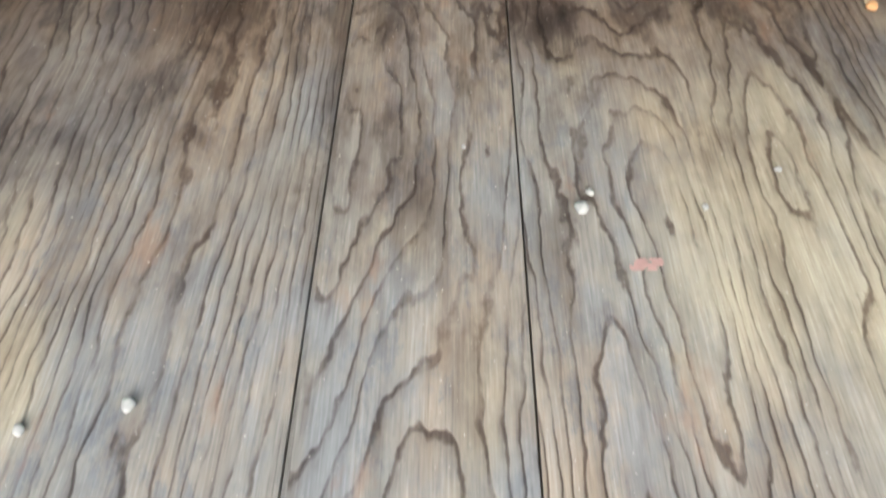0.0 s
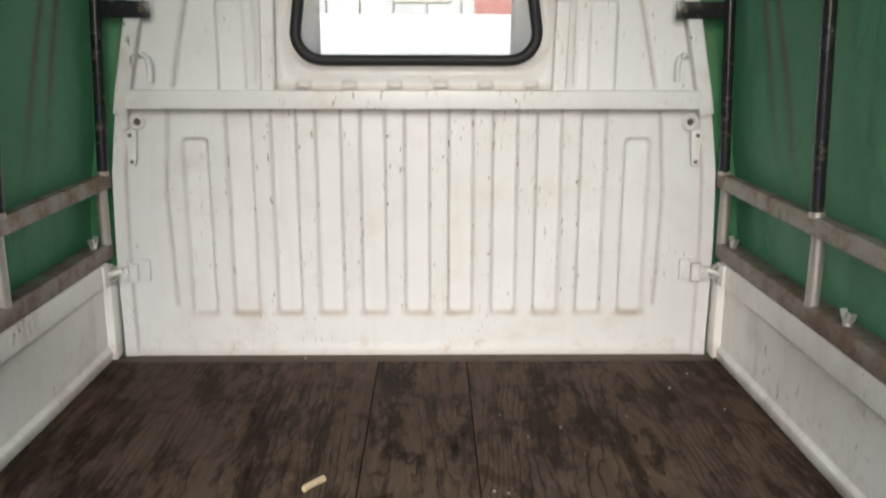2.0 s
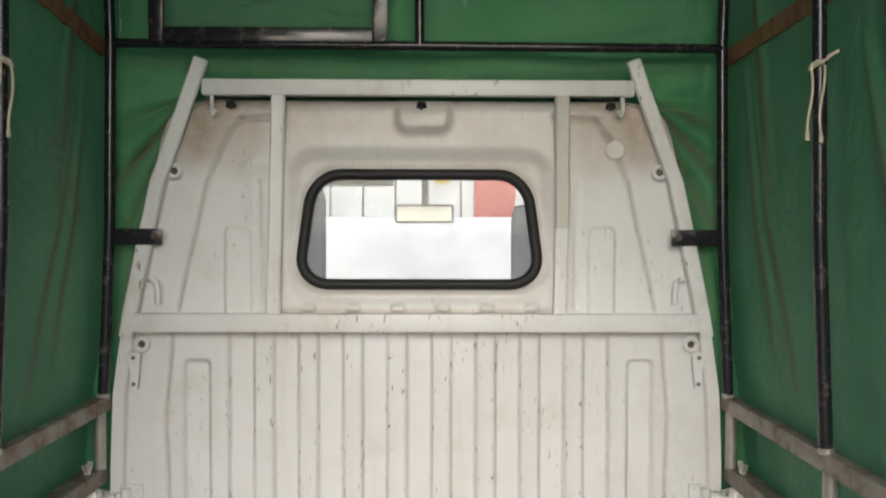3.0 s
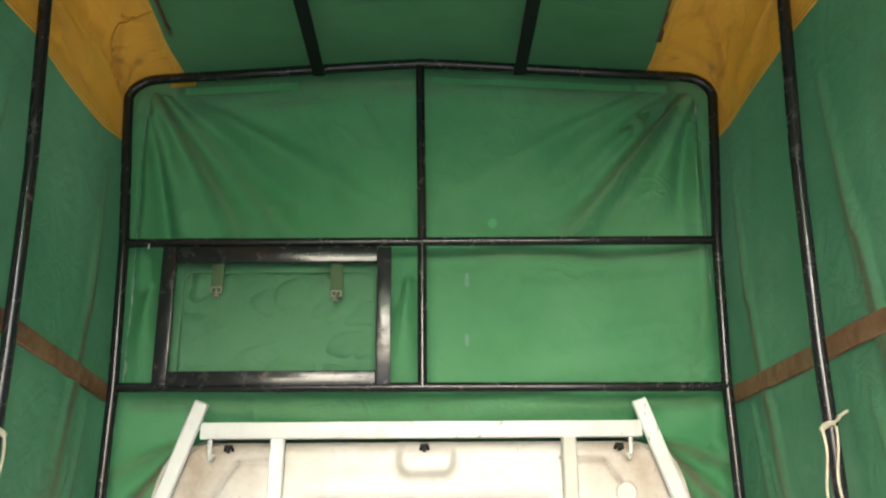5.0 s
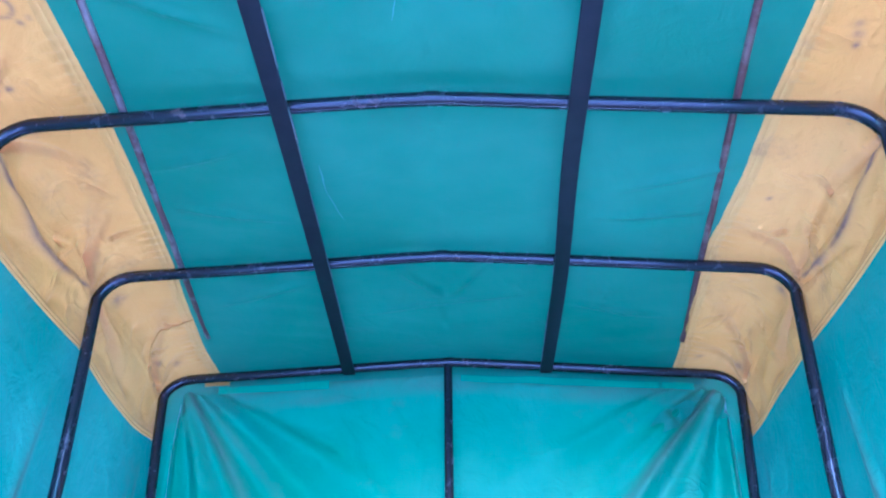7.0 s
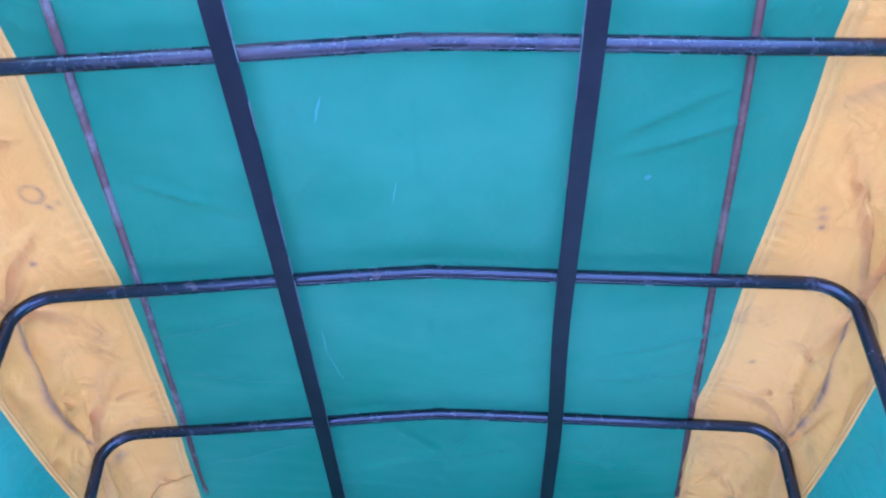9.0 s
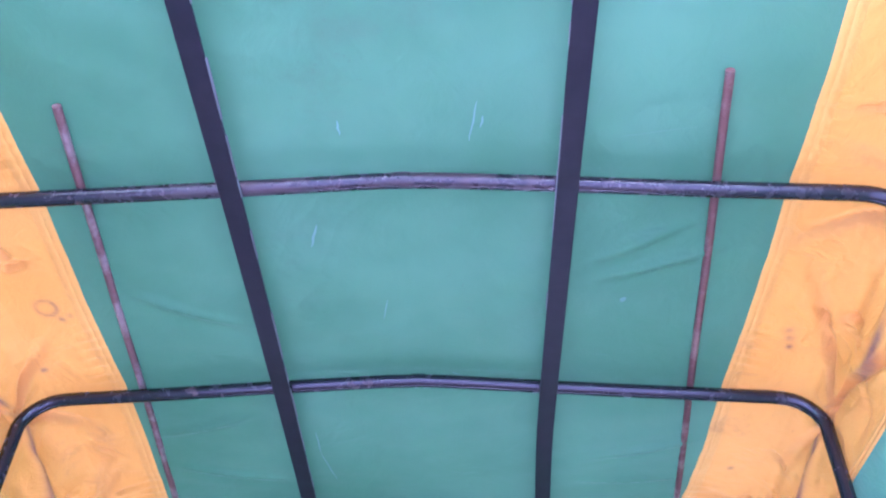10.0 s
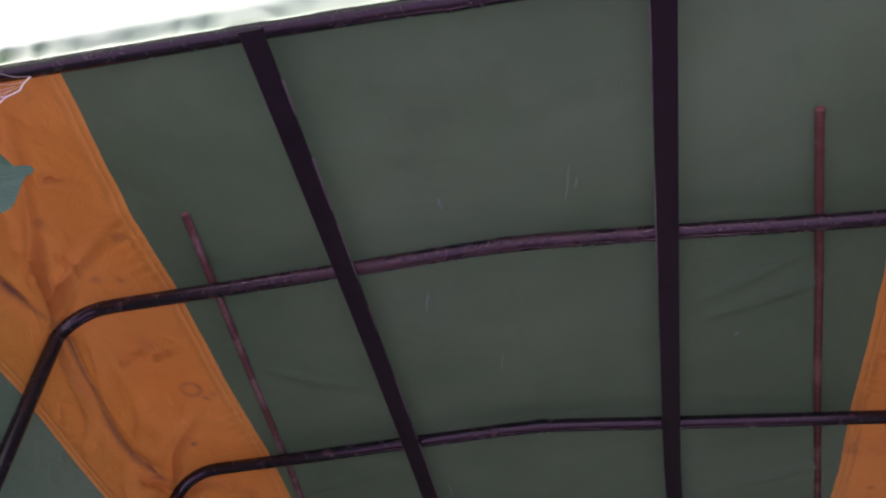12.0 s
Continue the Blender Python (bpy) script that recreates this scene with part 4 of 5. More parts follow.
def shoulder_folds(side, y, s):
    """Sharp folds that run from the bows' bends over the shoulder cloth, their shade painted beside them, and the
    stained crease along it: (height, darkness).
    """
    h = st = 0.0
    for i, (a, b) in enumerate(BAYS):
        if not b < y < a:
            continue
        r = random.Random(i * 7 + side)
        top = s_roof(side, y)
        for k in range(5):
            ya, yb = a - 0.01, a - 0.05 - 0.30 * r.random()
            sb = S_SEAM + 0.02 + (top - S_SEAM - 0.03) * r.random()
            if k % 3 == 2:
                ya, yb = b + 0.01, b + 0.05 + 0.25 * r.random()
            q, t = seg_dist(y, s, (ya, S_EDGE + 0.03 * (r.random() - 0.5)), (yb, sb))
            h += (0.013 + 0.014 * r.random()) * math.exp(-(q / (0.005 + 0.011 * t)) ** 2) * (1 - 0.75 * t) - 0.006 * math.exp(-(q / 0.030) ** 2)
            # painted shade beside the fold, darkest at the bow's bend
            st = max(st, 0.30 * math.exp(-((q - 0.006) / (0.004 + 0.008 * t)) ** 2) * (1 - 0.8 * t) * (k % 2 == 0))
        for k in range(3):
            yc, sc = a + (b - a) * (0.2 + 0.6 * r.random()), S_SEAM + (top - S_SEAM) * (0.3 + 0.5 * r.random())
            an = r.random() * 2.4
            q, t = seg_dist(y, s, (yc, sc), (yc + 0.06 * math.cos(an), sc + 0.06 * math.sin(an)))
            h += 0.017 * math.exp(-(q / 0.006) ** 2) * (1 - t) - 0.008 * math.exp(-(q / 0.020) ** 2) * (1 - t)
            # shade beside the pinch, put into the cloth's colour
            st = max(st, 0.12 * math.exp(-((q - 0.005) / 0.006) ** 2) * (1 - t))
        # comb of little gathers beside the roof seam
        h += 0.0032 * math.sin((y + 0.3 * s) * 2 * math.pi / 0.024) * math.exp(-((top - s - 0.028) / 0.020) ** 2) * smooth01(a - 0.20, a - 0.12, y)
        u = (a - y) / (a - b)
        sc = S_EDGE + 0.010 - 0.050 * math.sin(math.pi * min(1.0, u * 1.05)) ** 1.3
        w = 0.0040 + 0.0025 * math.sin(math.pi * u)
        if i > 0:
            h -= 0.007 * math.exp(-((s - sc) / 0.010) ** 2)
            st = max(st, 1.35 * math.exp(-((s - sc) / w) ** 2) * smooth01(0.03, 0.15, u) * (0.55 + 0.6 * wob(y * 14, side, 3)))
    for sd, yc, sc, rad, wd in STAINS:
        if sd == side and abs(y - yc) < 0.07:
            q = math.hypot(y - yc, (S_TOP - s) - sc)
            st = max(st, (0.75 if rad else 0.8) * math.exp(-((q - rad) / wd) ** 2) * (0.5 + 0.9 * abs(wob(y * 40, s * 40, 2))))
    return h, st


# rings and blots of rust on the shoulder cloth, and darker smudges in the front bay: side, y, distance from the ridge,
# ring radius, width
STAINS = ((-1, -1.172, 0.592, 0.017, 0.004), (-1, -1.145, 0.575, 0.0, 0.006), (-1, -1.152, 0.560, 0.0, 0.005), (-1, -1.580, 0.665, 0.0, 0.009), (-1, -1.528, 0.562, 0.0, 0.008), (-1, -1.452, 0.635, 0.0, 0.008), (-1, -1.440, 0.60, 0.0, 0.006),
          (1, -1.105, 0.615, 0.0, 0.008), (1, -1.085, 0.620, 0.0, 0.008), (1, -1.065, 0.624, 0.0, 0.006), (1, -0.70, 0.60, 0.0, 0.006), (-1, -0.92, 0.60, 0.0, 0.008), (-1, -1.02, 0.65, 0.0, 0.007), (-1, -0.095, 0.735, 0.0, 0.020), (-1, -0.13, 0.70, 0.0, 0.012), (-1, -0.42, 0.70, 0.0, 0.018), (-1, -0.075, 0.66, 0.0, 0.012),
          (1, -0.085, 0.700, 0.0, 0.016), (1, -0.12, 0.735, 0.0, 0.012), (1, -0.06, 0.60, 0.0, 0.010), (1, -0.44, 0.71, 0.0, 0.015))
SIDE_FOLDS = []
for y, (za, zb) in ((-0.06, (1.75, 0.75)), (-0.09, (1.15, 0.45)), (-0.16, (1.05, 0.42)), (-0.55, (1.70, 0.80)), (-0.60, (1.1, 0.45)), (-1.0, (1.72, 0.70)), (-1.05, (1.0, 0.45)), (-1.46, (1.7, 0.6))):
    SIDE_FOLDS.append(((y, za), (y - 0.16 - 0.1 * abs(wob(y, za, 3, 9)), zb)))


def side_folds(y, z):
    h = st = 0.0
    for a, b in SIDE_FOLDS:
        q, t = seg_dist(y, z, a, b)
        if q < 0.1:
            h -= 0.024 * math.exp(-(q / (0.008 + 0.016 * t)) ** 2) * math.sin(math.pi * min(0.98, t + 0.12))
            st = max(st, 1.0 * math.exp(-(q / (0.007 + 0.012 * t)) ** 2) * math.sin(math.pi * t))
    return h, st


ROOF_FOLDS = [((0.27, -1.20), (0.50, -1.30)), ((0.27, -1.24), (0.46, -1.36)), ((0.30, -0.62), (0.52, -0.66)), ((0.30, -0.70), (0.54, -0.80)), ((0.27, -0.30), (0.50, -0.26)),
              ((-0.28, -0.40), (-0.52, -0.33)), ((-0.28, -0.62), (-0.50, -0.70)), ((-0.30, -0.85), (-0.52, -0.80)), ((-0.28, -1.10), (-0.46, -1.20)), ((-0.2, -0.25), (0.18, -0.33)),
              ((0.0, -0.30), (0.10, -0.46)), ((0.0, -0.30), (-0.12, -0.46))]


def cover_point(side, s, y):
    x, z = at_s(s)
    x1, z1 = at_s(min(S_TOP, s + 0.004))
    x0, z0 = at_s(max(0.0, s - 0.004))
    tx, tz = x1 - x0, z1 - z0
    n = math.hypot(tx, tz) or 1
    nx, nz = tz / n, -tx / n
    f = near_bow(y)
    d = 0.0
    roof = smooth01(1.93, 1.96, z)
    low = 1 - smooth01(1.6, 1.8, z)
    shoulder = (1 - roof) * (1 - low)
    # roof sags a little between bows; soft cross folds
    if roof:
        d -= roof * bay(y) * 0.010
        e = 0.0035 * wob(x * 1.3, y * 9 + x * 3, side, 2.2)
        for a, b in ROOF_FOLDS:
            q, t = seg_dist(side * x, y, a, b)
            if q < 0.06:
                e -= 0.0100 * math.exp(-(q / 0.0095) ** 2) * math.sin(math.pi * min(0.97, max(0.03, t)))
        d += roof * f * e
    # sides: long upright folds, deeper low down
    if low:
        e = 0.012 * wob(y * 6.0 + 0.8 * z * side, z * 0.8, side * 5.0) + 0.004 * wob(y * 16, z * 2.5, side) + side_folds(y, z)[0]
        d += low * f * max(e, -0.007 if z < 1.35 else -0.012)
    # shoulders: puckered cloth
    k = 1 - low
    h = shoulder_folds(side, y, s)[0] if z > 1.7 else 0.0
    g = smooth01(0.0, 0.035, min(abs(y - b) for b in BOWS))
    w = smooth01(0.0, 0.05, s - S_SEAM)
    crumple = 0.015 * wob(y * 7, s * 10, side * 2) + 0.017 * max(0.0, 1 - 2.4 * abs(wob(y * 7 + s * 4, s * 8 - y * 3, side * 3))) ** 2
    crumple *= smooth01(0.005, 0.06, abs(s - S_EDGE + 0.02))
    sag = 0.014 * bay(y) * math.exp(-((s - S_EDGE) / 0.06) ** 2)
    d += max(-0.010, 1.6 * k * w * g * h * (1 - 0.5 * roof)) + f * shoulder * (w * crumple - sag)
    # the front bow stands a little wider than the rest
    x *= 1 + 0.018 * smooth01(1.3, 1.85, z) * smooth01(-0.30, -0.05, y)
    return (side * (x + nx * d), y, level(x, z, y) + nz * d)


cover = thing("canopy_cover", (0, -0.93, 0.16), "green canvas truck canopy with yellow shoulder panels, creased and stained", "canopy cover")
Y0, Y1 = -1.835, 0.035
part("roof_panel", grid(lambda u, y: cover_point(-1 if u < 0 else 1, S_TOP - abs(u) * (S_TOP - s_roof(-1 if u < 0 else 1, y)), y), span(-1, 1, 150), span(Y0, Y1, 300)), GREEN, cover)
for s in (-1, 1):
    def across(a, b, n, rise=0.0):
        """A strip of the shoulder cloth between two lines, each a seam and a distance up from it."""
        def place(u, y):
            low, high = [base(s, y) + v for base, v in (a, b)]
            return low + (high - low) * u

        def fn(u, y):
            p = Vector(cover_point(s, place(u, y), y))
            return p + Vector((-s, 0, -0.8)) * rise * math.sin(math.pi * u) * (1 - 0.75 * math.exp(-((u - 0.5) / 0.13) ** 2))
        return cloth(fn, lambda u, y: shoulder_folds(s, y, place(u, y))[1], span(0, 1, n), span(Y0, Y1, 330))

    part("shoulder_panel", across((s_seam, 0.019), (s_roof, -0.026), 130), YELLOW, cover, "yellow canvas shoulder panel with brown stains and painted fold shade")
    part("seam_tape", across((s_seam, 0.0), (s_seam, 0.019), 10, 0.0046), YELLOW_HEM, cover, "stitched yellow seam tape")
    part("seam_tape", across((s_roof, -0.026), (s_roof, 0.0), 10, 0.0036), YELLOW_HEM, cover, "stitched yellow seam tape")
    part("side_panel", cloth(lambda u, y: cover_point(s, u * s_seam(s, y), y), lambda u, y: side_folds(y, at_s(u * s_seam(s, y))[1])[1], span(0, 1, 100), span(Y0, Y1, 210)), GREEN_SIDE, cover, "faded green side canvas with long folds")

FOLDS = [((-0.660, 1.92), (-0.56, 1.54), 0.016, 0.1), ((-0.645, 1.925), (-0.41, 1.545), 0.024, 0.5), ((-0.65, 1.92), (-0.50, 1.54), 0.013, 0.1), ((-0.625, 1.925), (-0.29, 1.535), 0.017, 0.22), ((-0.60, 1.94), (-0.10, 1.62), 0.009, 0), ((-0.66, 1.86), (-0.63, 1.22), 0.014, 0),
         ((-0.30, 1.90), (-0.12, 1.56), 0.004, 0), ((-0.16, 1.90), (-0.04, 1.70), 0.004, 0), ((0.66, 1.91), (0.52, 1.57), 0.014, 0.1), ((0.645, 1.915), (0.335, 1.555), 0.024, 0.5), ((0.650, 1.90), (0.43, 1.56), 0.013, 0.2), ((0.62, 1.925), (0.22, 1.56), 0.010, 0), ((0.58, 1.94), (0.10, 1.68), 0.008, 0), ((0.665, 1.85), (0.64, 1.22), 0.012, 0),
         ((0.66, 1.47), (0.05, 1.40), 0.0045, 0), ((0.02, 1.48), (0.40, 1.41), 0.0035, 0), ((0.66, 1.36), (0.05, 1.27), 0.0045, 0), ((0.62, 1.28), (0.20, 1.21), 0.0035, 0), ((0.655, 1.44), (0.61, 1.22), 0.006, 0.15), ((-0.62, 1.50), (-0.60, 1.23), 0.010, 0), ((-0.60, 1.44), (-0.64, 1.30), 0.008, 0), ((-0.03, 1.45), (-0.05, 1.22), 0.008, 0),
         ((-0.53, 1.07), (-0.695, 0.86), 0.014, 0.8), ((-0.55, 1.02), (-0.69, 0.70), 0.012, 0.5), ((-0.54, 1.08), (-0.70, 1.0), 0.010, 0.3), ((-0.58, 0.93), (-0.68, 0.55), 0.010, 0.5),
         ((0.53, 1.07), (0.695, 0.90), 0.014, 0.8), ((0.55, 1.02), (0.69, 0.76), 0.012, 0.6), ((0.54, 1.08), (0.70, 1.02), 0.010, 0.5), ((0.58, 0.93), (0.68, 0.60), 0.010, 0.4),
         ((-0.64, 1.172), (0.10, 1.128), 0.0064, 0.25), ((0.64, 1.168), (-0.02, 1.140), 0.0060, 0.2), ((-0.50, 1.150), (0.20, 1.105), 0.005, 0)]


def front_y(x, z):
    y = 0.034 + 0.020 * wob(x * 2.4, z * 2.8, 3.0) + 0.016 * wob(x * 5.5 + z * 2, z * 5.0 - x, 1.0) + 0.003 * wob(x * 16, z * 12, 6.0)
    for a, b, h, _ in FOLDS:
        q, t = fold_dist(x, z, a, b)
        if abs(q) < 0.13:
            w = 0.009 + 0.027 * t
            y -= 2.7 * h * math.exp(-(q / w) ** 2) * (1 - 0.6 * t) * (1 if h > 0.0065 else math.sin(math.pi * (0.03 + 0.94 * t))) - 1.7 * h * math.exp(-((q - 2.0 * w) / (1.1 * w)) ** 2) * math.sin(math.pi * t) * smooth01(0.006, 0.010, h)
    y += 0.05 * smooth01(1.25, 1.02, z) * smooth01(0.62, 0.4, abs(x))
    e = smooth01(front_edge(z) - 0.05, front_edge(z) - 0.012, abs(x))
    y = y * (1 - e) + min(y, 0.022) * e
    bars = min(abs(z - 1.532), abs(z - 1.194), abs(x - 0.002) if z > 1.18 else 1.0, 0.655 - abs(x) if abs(x) < 0.655 else 0.0)
    if -0.60 < x < -0.05 and z < 1.53:
        bars = 0.0
    return max(y, -0.016 - 0.035 * smooth01(0.02, 0.07, bars))


def front_stain(x, z):
    st = 0.0
    for a, b, h, k in FOLDS:
        q, t = seg_dist(x, z, a, b)
        if k and q < 0.05:
            st = max(st, 1.9 * k * math.exp(-(q / (0.006 + 0.014 * t)) ** 2) * (1 - 0.7 * t))
    # patchy darker bands just below the two crossbars
    bar = max(math.exp(-((z - 1.512) / 0.012) ** 2) if x > 0.02 else 0, math.exp(-((z - 1.165) / 0.012) ** 2) * 0.6) * (0.35 + 0.5 * wob(x * 9, z * 9, 2))
    hem_dirt = smooth01(1.895, 1.93, z + 0.058 * abs(x)) * (0.35 + 0.35 * wob(x * 5, z * 30, 7))
    return max(st, bar, hem_dirt)


def front_edge(z):
    return float(np.interp(z, [p[1] for p in OUT[:9]], [p[0] + 0.004 for p in OUT[:9]])) * (1 + 0.018 * smooth01(1.3, 1.85, z)) if z < 1.80 else 0.712


def roof_z(x):
    return float(np.interp(-abs(x), [-p[0] for p in OUT[8:]], [p[1] for p in OUT[8:]]))


def front_point(u, z):
    x = u * front_edge(z)
    k = smooth01(1.70, 1.985, z)
    j = smooth01(1.90, 1.985, z)
    return (x, front_y(x, z) * (1 - j) + 0.022 * j, z + k * (roof_z(x / 1.018) - 1.985))


part("front_panel", cloth(front_point, lambda u, z: front_stain(u * front_edge(z), z), span(-1, 1, 250), span(-0.05, 1.985, 290),
                         lambda u, z: z > 1.068 or abs(u * front_edge(z)) > half_width(max(0, z)) - 0.03), GREEN_FRONT, cover, "bright green front canvas with folds from its upper corners")
def hem_strip(x0, x1, drop, depth):
    return grid(lambda u, v: (u, -0.002 + 0.003 * wob(u * 8, v * 20, 0), 1.9865 - 0.052 * abs(u) - drop - v + 0.002 * wob(u * 12, 1, 0)), span(x0, x1, 60), span(0.0, depth, 3))


part("front_hem", hem_strip(-0.55, 0.62, 0.0, 0.026), FLAP, cover, "grimy stitched hem under the front bow")
part("hem_fold", hem_strip(-0.575, -0.30, 0.024, 0.020), HEMGREEN, cover, "bright green turned edge under the front hem")
part("hem_fold", hem_strip(0.03, 0.60, 0.024, 0.018), HEMGREEN, cover, "bright green turned edge under the front hem")
part("hem_tab", hem_strip(-0.612, -0.530, 0.006, 0.014), YELLOW_HEM, cover, "yellow hem end folded under the front bow")
part("mending_patch", grid(lambda u, v: (0.535 + 0.050 * u * math.cos(v) - 0.012 * u * math.sin(v), front_y(0.535 + 0.05 * u * math.cos(v), 1.84) - 0.006, 1.842 + 0.026 * u * math.cos(v) + 0.022 * u * math.sin(v)), span(0.05, 1, 4), span(0, 2 * math.pi, 20)), GREEN_SIDE, cover, "darker green mending patch")

def over_cloth(side, ways, lift):
    """Points along the inside of the cover, given as (y, distance from the ridge)."""
    out = []
    for (ya, da), (yb, db) in zip(ways, ways[1:]):
        for k in span(0, 1, 8)[:-1]:
            y, dd = ya + (yb - ya) * k, da + (db - da) * k
            v = Vector(cover_point(side, S_TOP - dd, y))
            q = Vector((side * at_s(S_TOP - dd)[0] * -1, 0, -at_s(S_TOP - dd)[1] + 1.2)).normalized()
            out.append(v + q * lift)
    return out


part("repair_stitching", one_tube(over_cloth(-1, [(-0.285, 0.572), (-0.27, 0.61), (-0.255, 0.655), (-0.235, 0.69), (-0.205, 0.715), (-0.165, 0.735), (-0.12, 0.75)], 0.0045), 0.0022, 6), YELLOW_HEM, cover, "raised stitched repair line")
for s, z0 in ((-1, 1.22), (1, 1.42)):
    def fray(u, z):
        x = s * (0.664 + 0.011 * smooth01(1.5, 1.85, z) - u * (0.0015 + 0.010 * abs(wob(z * 26, s, 4)) + 0.004 * wob(z * 90, s, 1)))
        return (x, front_y(x, z) - 0.008 - 0.003 * wob(z * 40, u, s), z)
    part("frayed_edge", grid(fray, span(0, 1, 3), span(z0, 1.90, 120)), FRAY, cover, "pale frayed edge of the front canvas")

# rear edge: bleached curtain gathered over the last bow
PLEATS = [(-0.640, 0.022, 1.0), (-0.598, 0.020, 0.9), (-0.560, 0.024, 1.15), (-0.515, 0.017, 0.8), (-0.465, 0.030, 0.5), (-0.395, 0.045, 0.45), (-0.335, 0.020, 0.5), (-0.300, 0.026, 0.6), (-0.205, 0.040, 0.25),
          (-0.072, 0.014, 0.65), (-0.050, 0.010, 0.35), (0.075, 0.030, 0.25), (0.150, 0.012, 0.4), (0.262, 0.022, 0.45), (0.330, 0.015, 0.3), (0.450, 0.028, 0.5), (0.520, 0.020, 0.6), (0.585, 0.022, 0.9)]


def ruffle(u, v):
    """v: metres behind the last bow."""
    z = 1.9665 if abs(u) < 0.62 else 1.9665 - 0.10 * ((abs(u) - 0.62) / 0.07) ** 2
    crest = 0.0
    for c, w, amp in PLEATS:
        d = (u - c - 0.35 * v) / (w * (1 + 9 * v))
        if abs(d) < 1:
            crest += amp * (1 - abs(d)) ** 1.3 * (1 if d > 0 else 1 - 0.6 * d * d)
    crest += 0.22 * max(0.0, 1 - 2.5 * abs(wob(u * 17, v * 30, 3.0)))
    fade = smooth01(0.0, 0.007, v) * (1 - smooth01(0.010, 0.034, v))
    along = wob(u * 1.6, v * 13, 9.0) + 0.55 * max(0.0, 1 - 4 * abs(wob(u * 1.8, v * 15, 5.0)))
    return (u + 0.004 * wob(u * 9, v * 14, 5) * fade, -1.818 - v - 0.006 * fade * crest,
            z + 0.014 - 0.012 * smooth01(0.0, 0.010, v) - 0.010 * crest * fade - 0.04 * v - 0.30 * max(0.0, v - 0.03) + 0.008 * along * smooth01(0.010, 0.08, v))


part("rear_curtain", grid(ruffle, span(-0.69, 0.69, 420), [0.32 * k * k for k in span(0, 1, 56)]), PALE, cover, "sun-bleached rear curtain gathered over the last bow")
part("rear_cord", one_tube([(x, -1.8295 + 0.001 * wob(x * 40, 0, 0), level(x, 1.9865, -1.815) - 0.003 + 0.0010 * math.sin(x * 700)) for x in span(-0.07, 0.11, 200)], 0.0020, 6), FRAY, cover, "twisted pale cord along the rear hem")


def corner_flap(u, v):
    """A curtain corner that hangs folded into the opening."""
    ks = (0, 0.45, 0.75, 1.0)
    edge = Vector((float(np.interp(v, ks, (-0.520, -0.366, -0.352, -0.368))), float(np.interp(v, ks, (-1.825, -1.862, -1.887, -1.907))), float(np.interp(v, ks, (1.80, 1.649, 1.569, 1.466)))))
    root = Vector((-0.69, -1.825 - 0.05 * v, 1.88 - 0.42 * v))
    p = root.lerp(edge, u)
    fold = 0.014 * max(0.0, 1 - 2.2 * abs(wob(u * 2.5 + v * 3, v * 3 - u, 4))) + 0.008 * wob(u * 8, v * 8, 1)
    return p + Vector((0, -0.7, 0.7)) * fold


part("corner_flap", grid(corner_flap, span(0, 1, 30), span(0, 1, 30)), SHADE_GREEN, cover, "loose green curtain corner hanging at the rear bow, shade in its colour")
web = bmesh.new()
tube(web, [(-0.538, -1.82, 1.942), (-0.541, -1.82, 1.925), (-0.5385, -1.82, 1.912), (-0.552, -1.82, 1.900), (-0.556, -1.82, 1.885), (-0.575, -1.82, 1.862), (-0.60, -1.82, 1.83)], 0.0011, 6)
tube(web, [(-0.552, -1.82, 1.900), (-0.566, -1.82, 1.905), (-0.585, -1.82, 1.915)], 0.0008, 6)
for k in range(16):
    a = Vector((-0.538 - 0.004 * k, -1.82 + 0.002 * (k % 3), 1.942 - 0.006 * k))
    b = a + Vector((-0.05 - 0.02 * wob(k, 1, 2), 0.004 * (k % 3), 0.020 - 0.008 * (k % 5)))
    tube(web, [a, (a + b) / 2 + Vector((0, 0, -0.004)), b], 0.0003, 4)
bmesh.ops.translate(web, verts=web.verts[:], vec=(0.016, 0, -0.004))
single("cobweb", web, WEBTHREAD, "dusty grey cobweb strung in the rear canopy corner", "cobweb")
# pale scuffs on the roof cloth
for a, b, w in (((-0.135, -1.318), (-0.149, -1.275), 0.0022), ((0.107, -1.535), (0.096, -1.466), 0.0015), ((-0.083, -1.504), (-0.083, -1.479), 0.0018), ((-0.206, -0.786), (-0.205, -0.719), 0.0014), ((-0.205, -0.719), (-0.184, -0.618), 0.0012), ((0.34, -1.172), (0.337, -1.160), 0.005),
                ((0.115, -1.51), (0.112, -1.49), 0.0018), ((0.06, -0.95), (0.085, -0.935), 0.001), ((-0.04, -1.15), (-0.05, -1.10), 0.001), ((0.30, -1.48), (0.40, -1.50), 0.0015)):
    def scuff(u, v):
        x, y = a[0] + (b[0] - a[0]) * u, a[1] + (b[1] - a[1]) * u
        k = Vector(cover_point(1 if x > 0 else -1, S_TOP - abs(x) * 1.0025, y))
        return (x + v * w * math.sin(math.pi * (0.1 + 0.8 * u)) + 0.003 * wob(u * 3, a[0] * 9, 1), y, k.z - 0.0022)
    part("scuff_mark", grid(scuff, span(0, 1, 8), (-1, 1)), SCUFF, cover)

for x, z0, z1 in ((0.106, 1.435, 1.468), (0.104, 1.296, 1.324)):
    part("scuff_mark", grid(lambda u, v: (x + 0.006 * u * (1 - 0.5 * abs(2 * v - 1)), front_y(x, z0 + (z1 - z0) * v) - 0.007, z0 + (z1 - z0) * v), (-1, 0, 1), span(0, 1, 6)), SCUFF, cover)

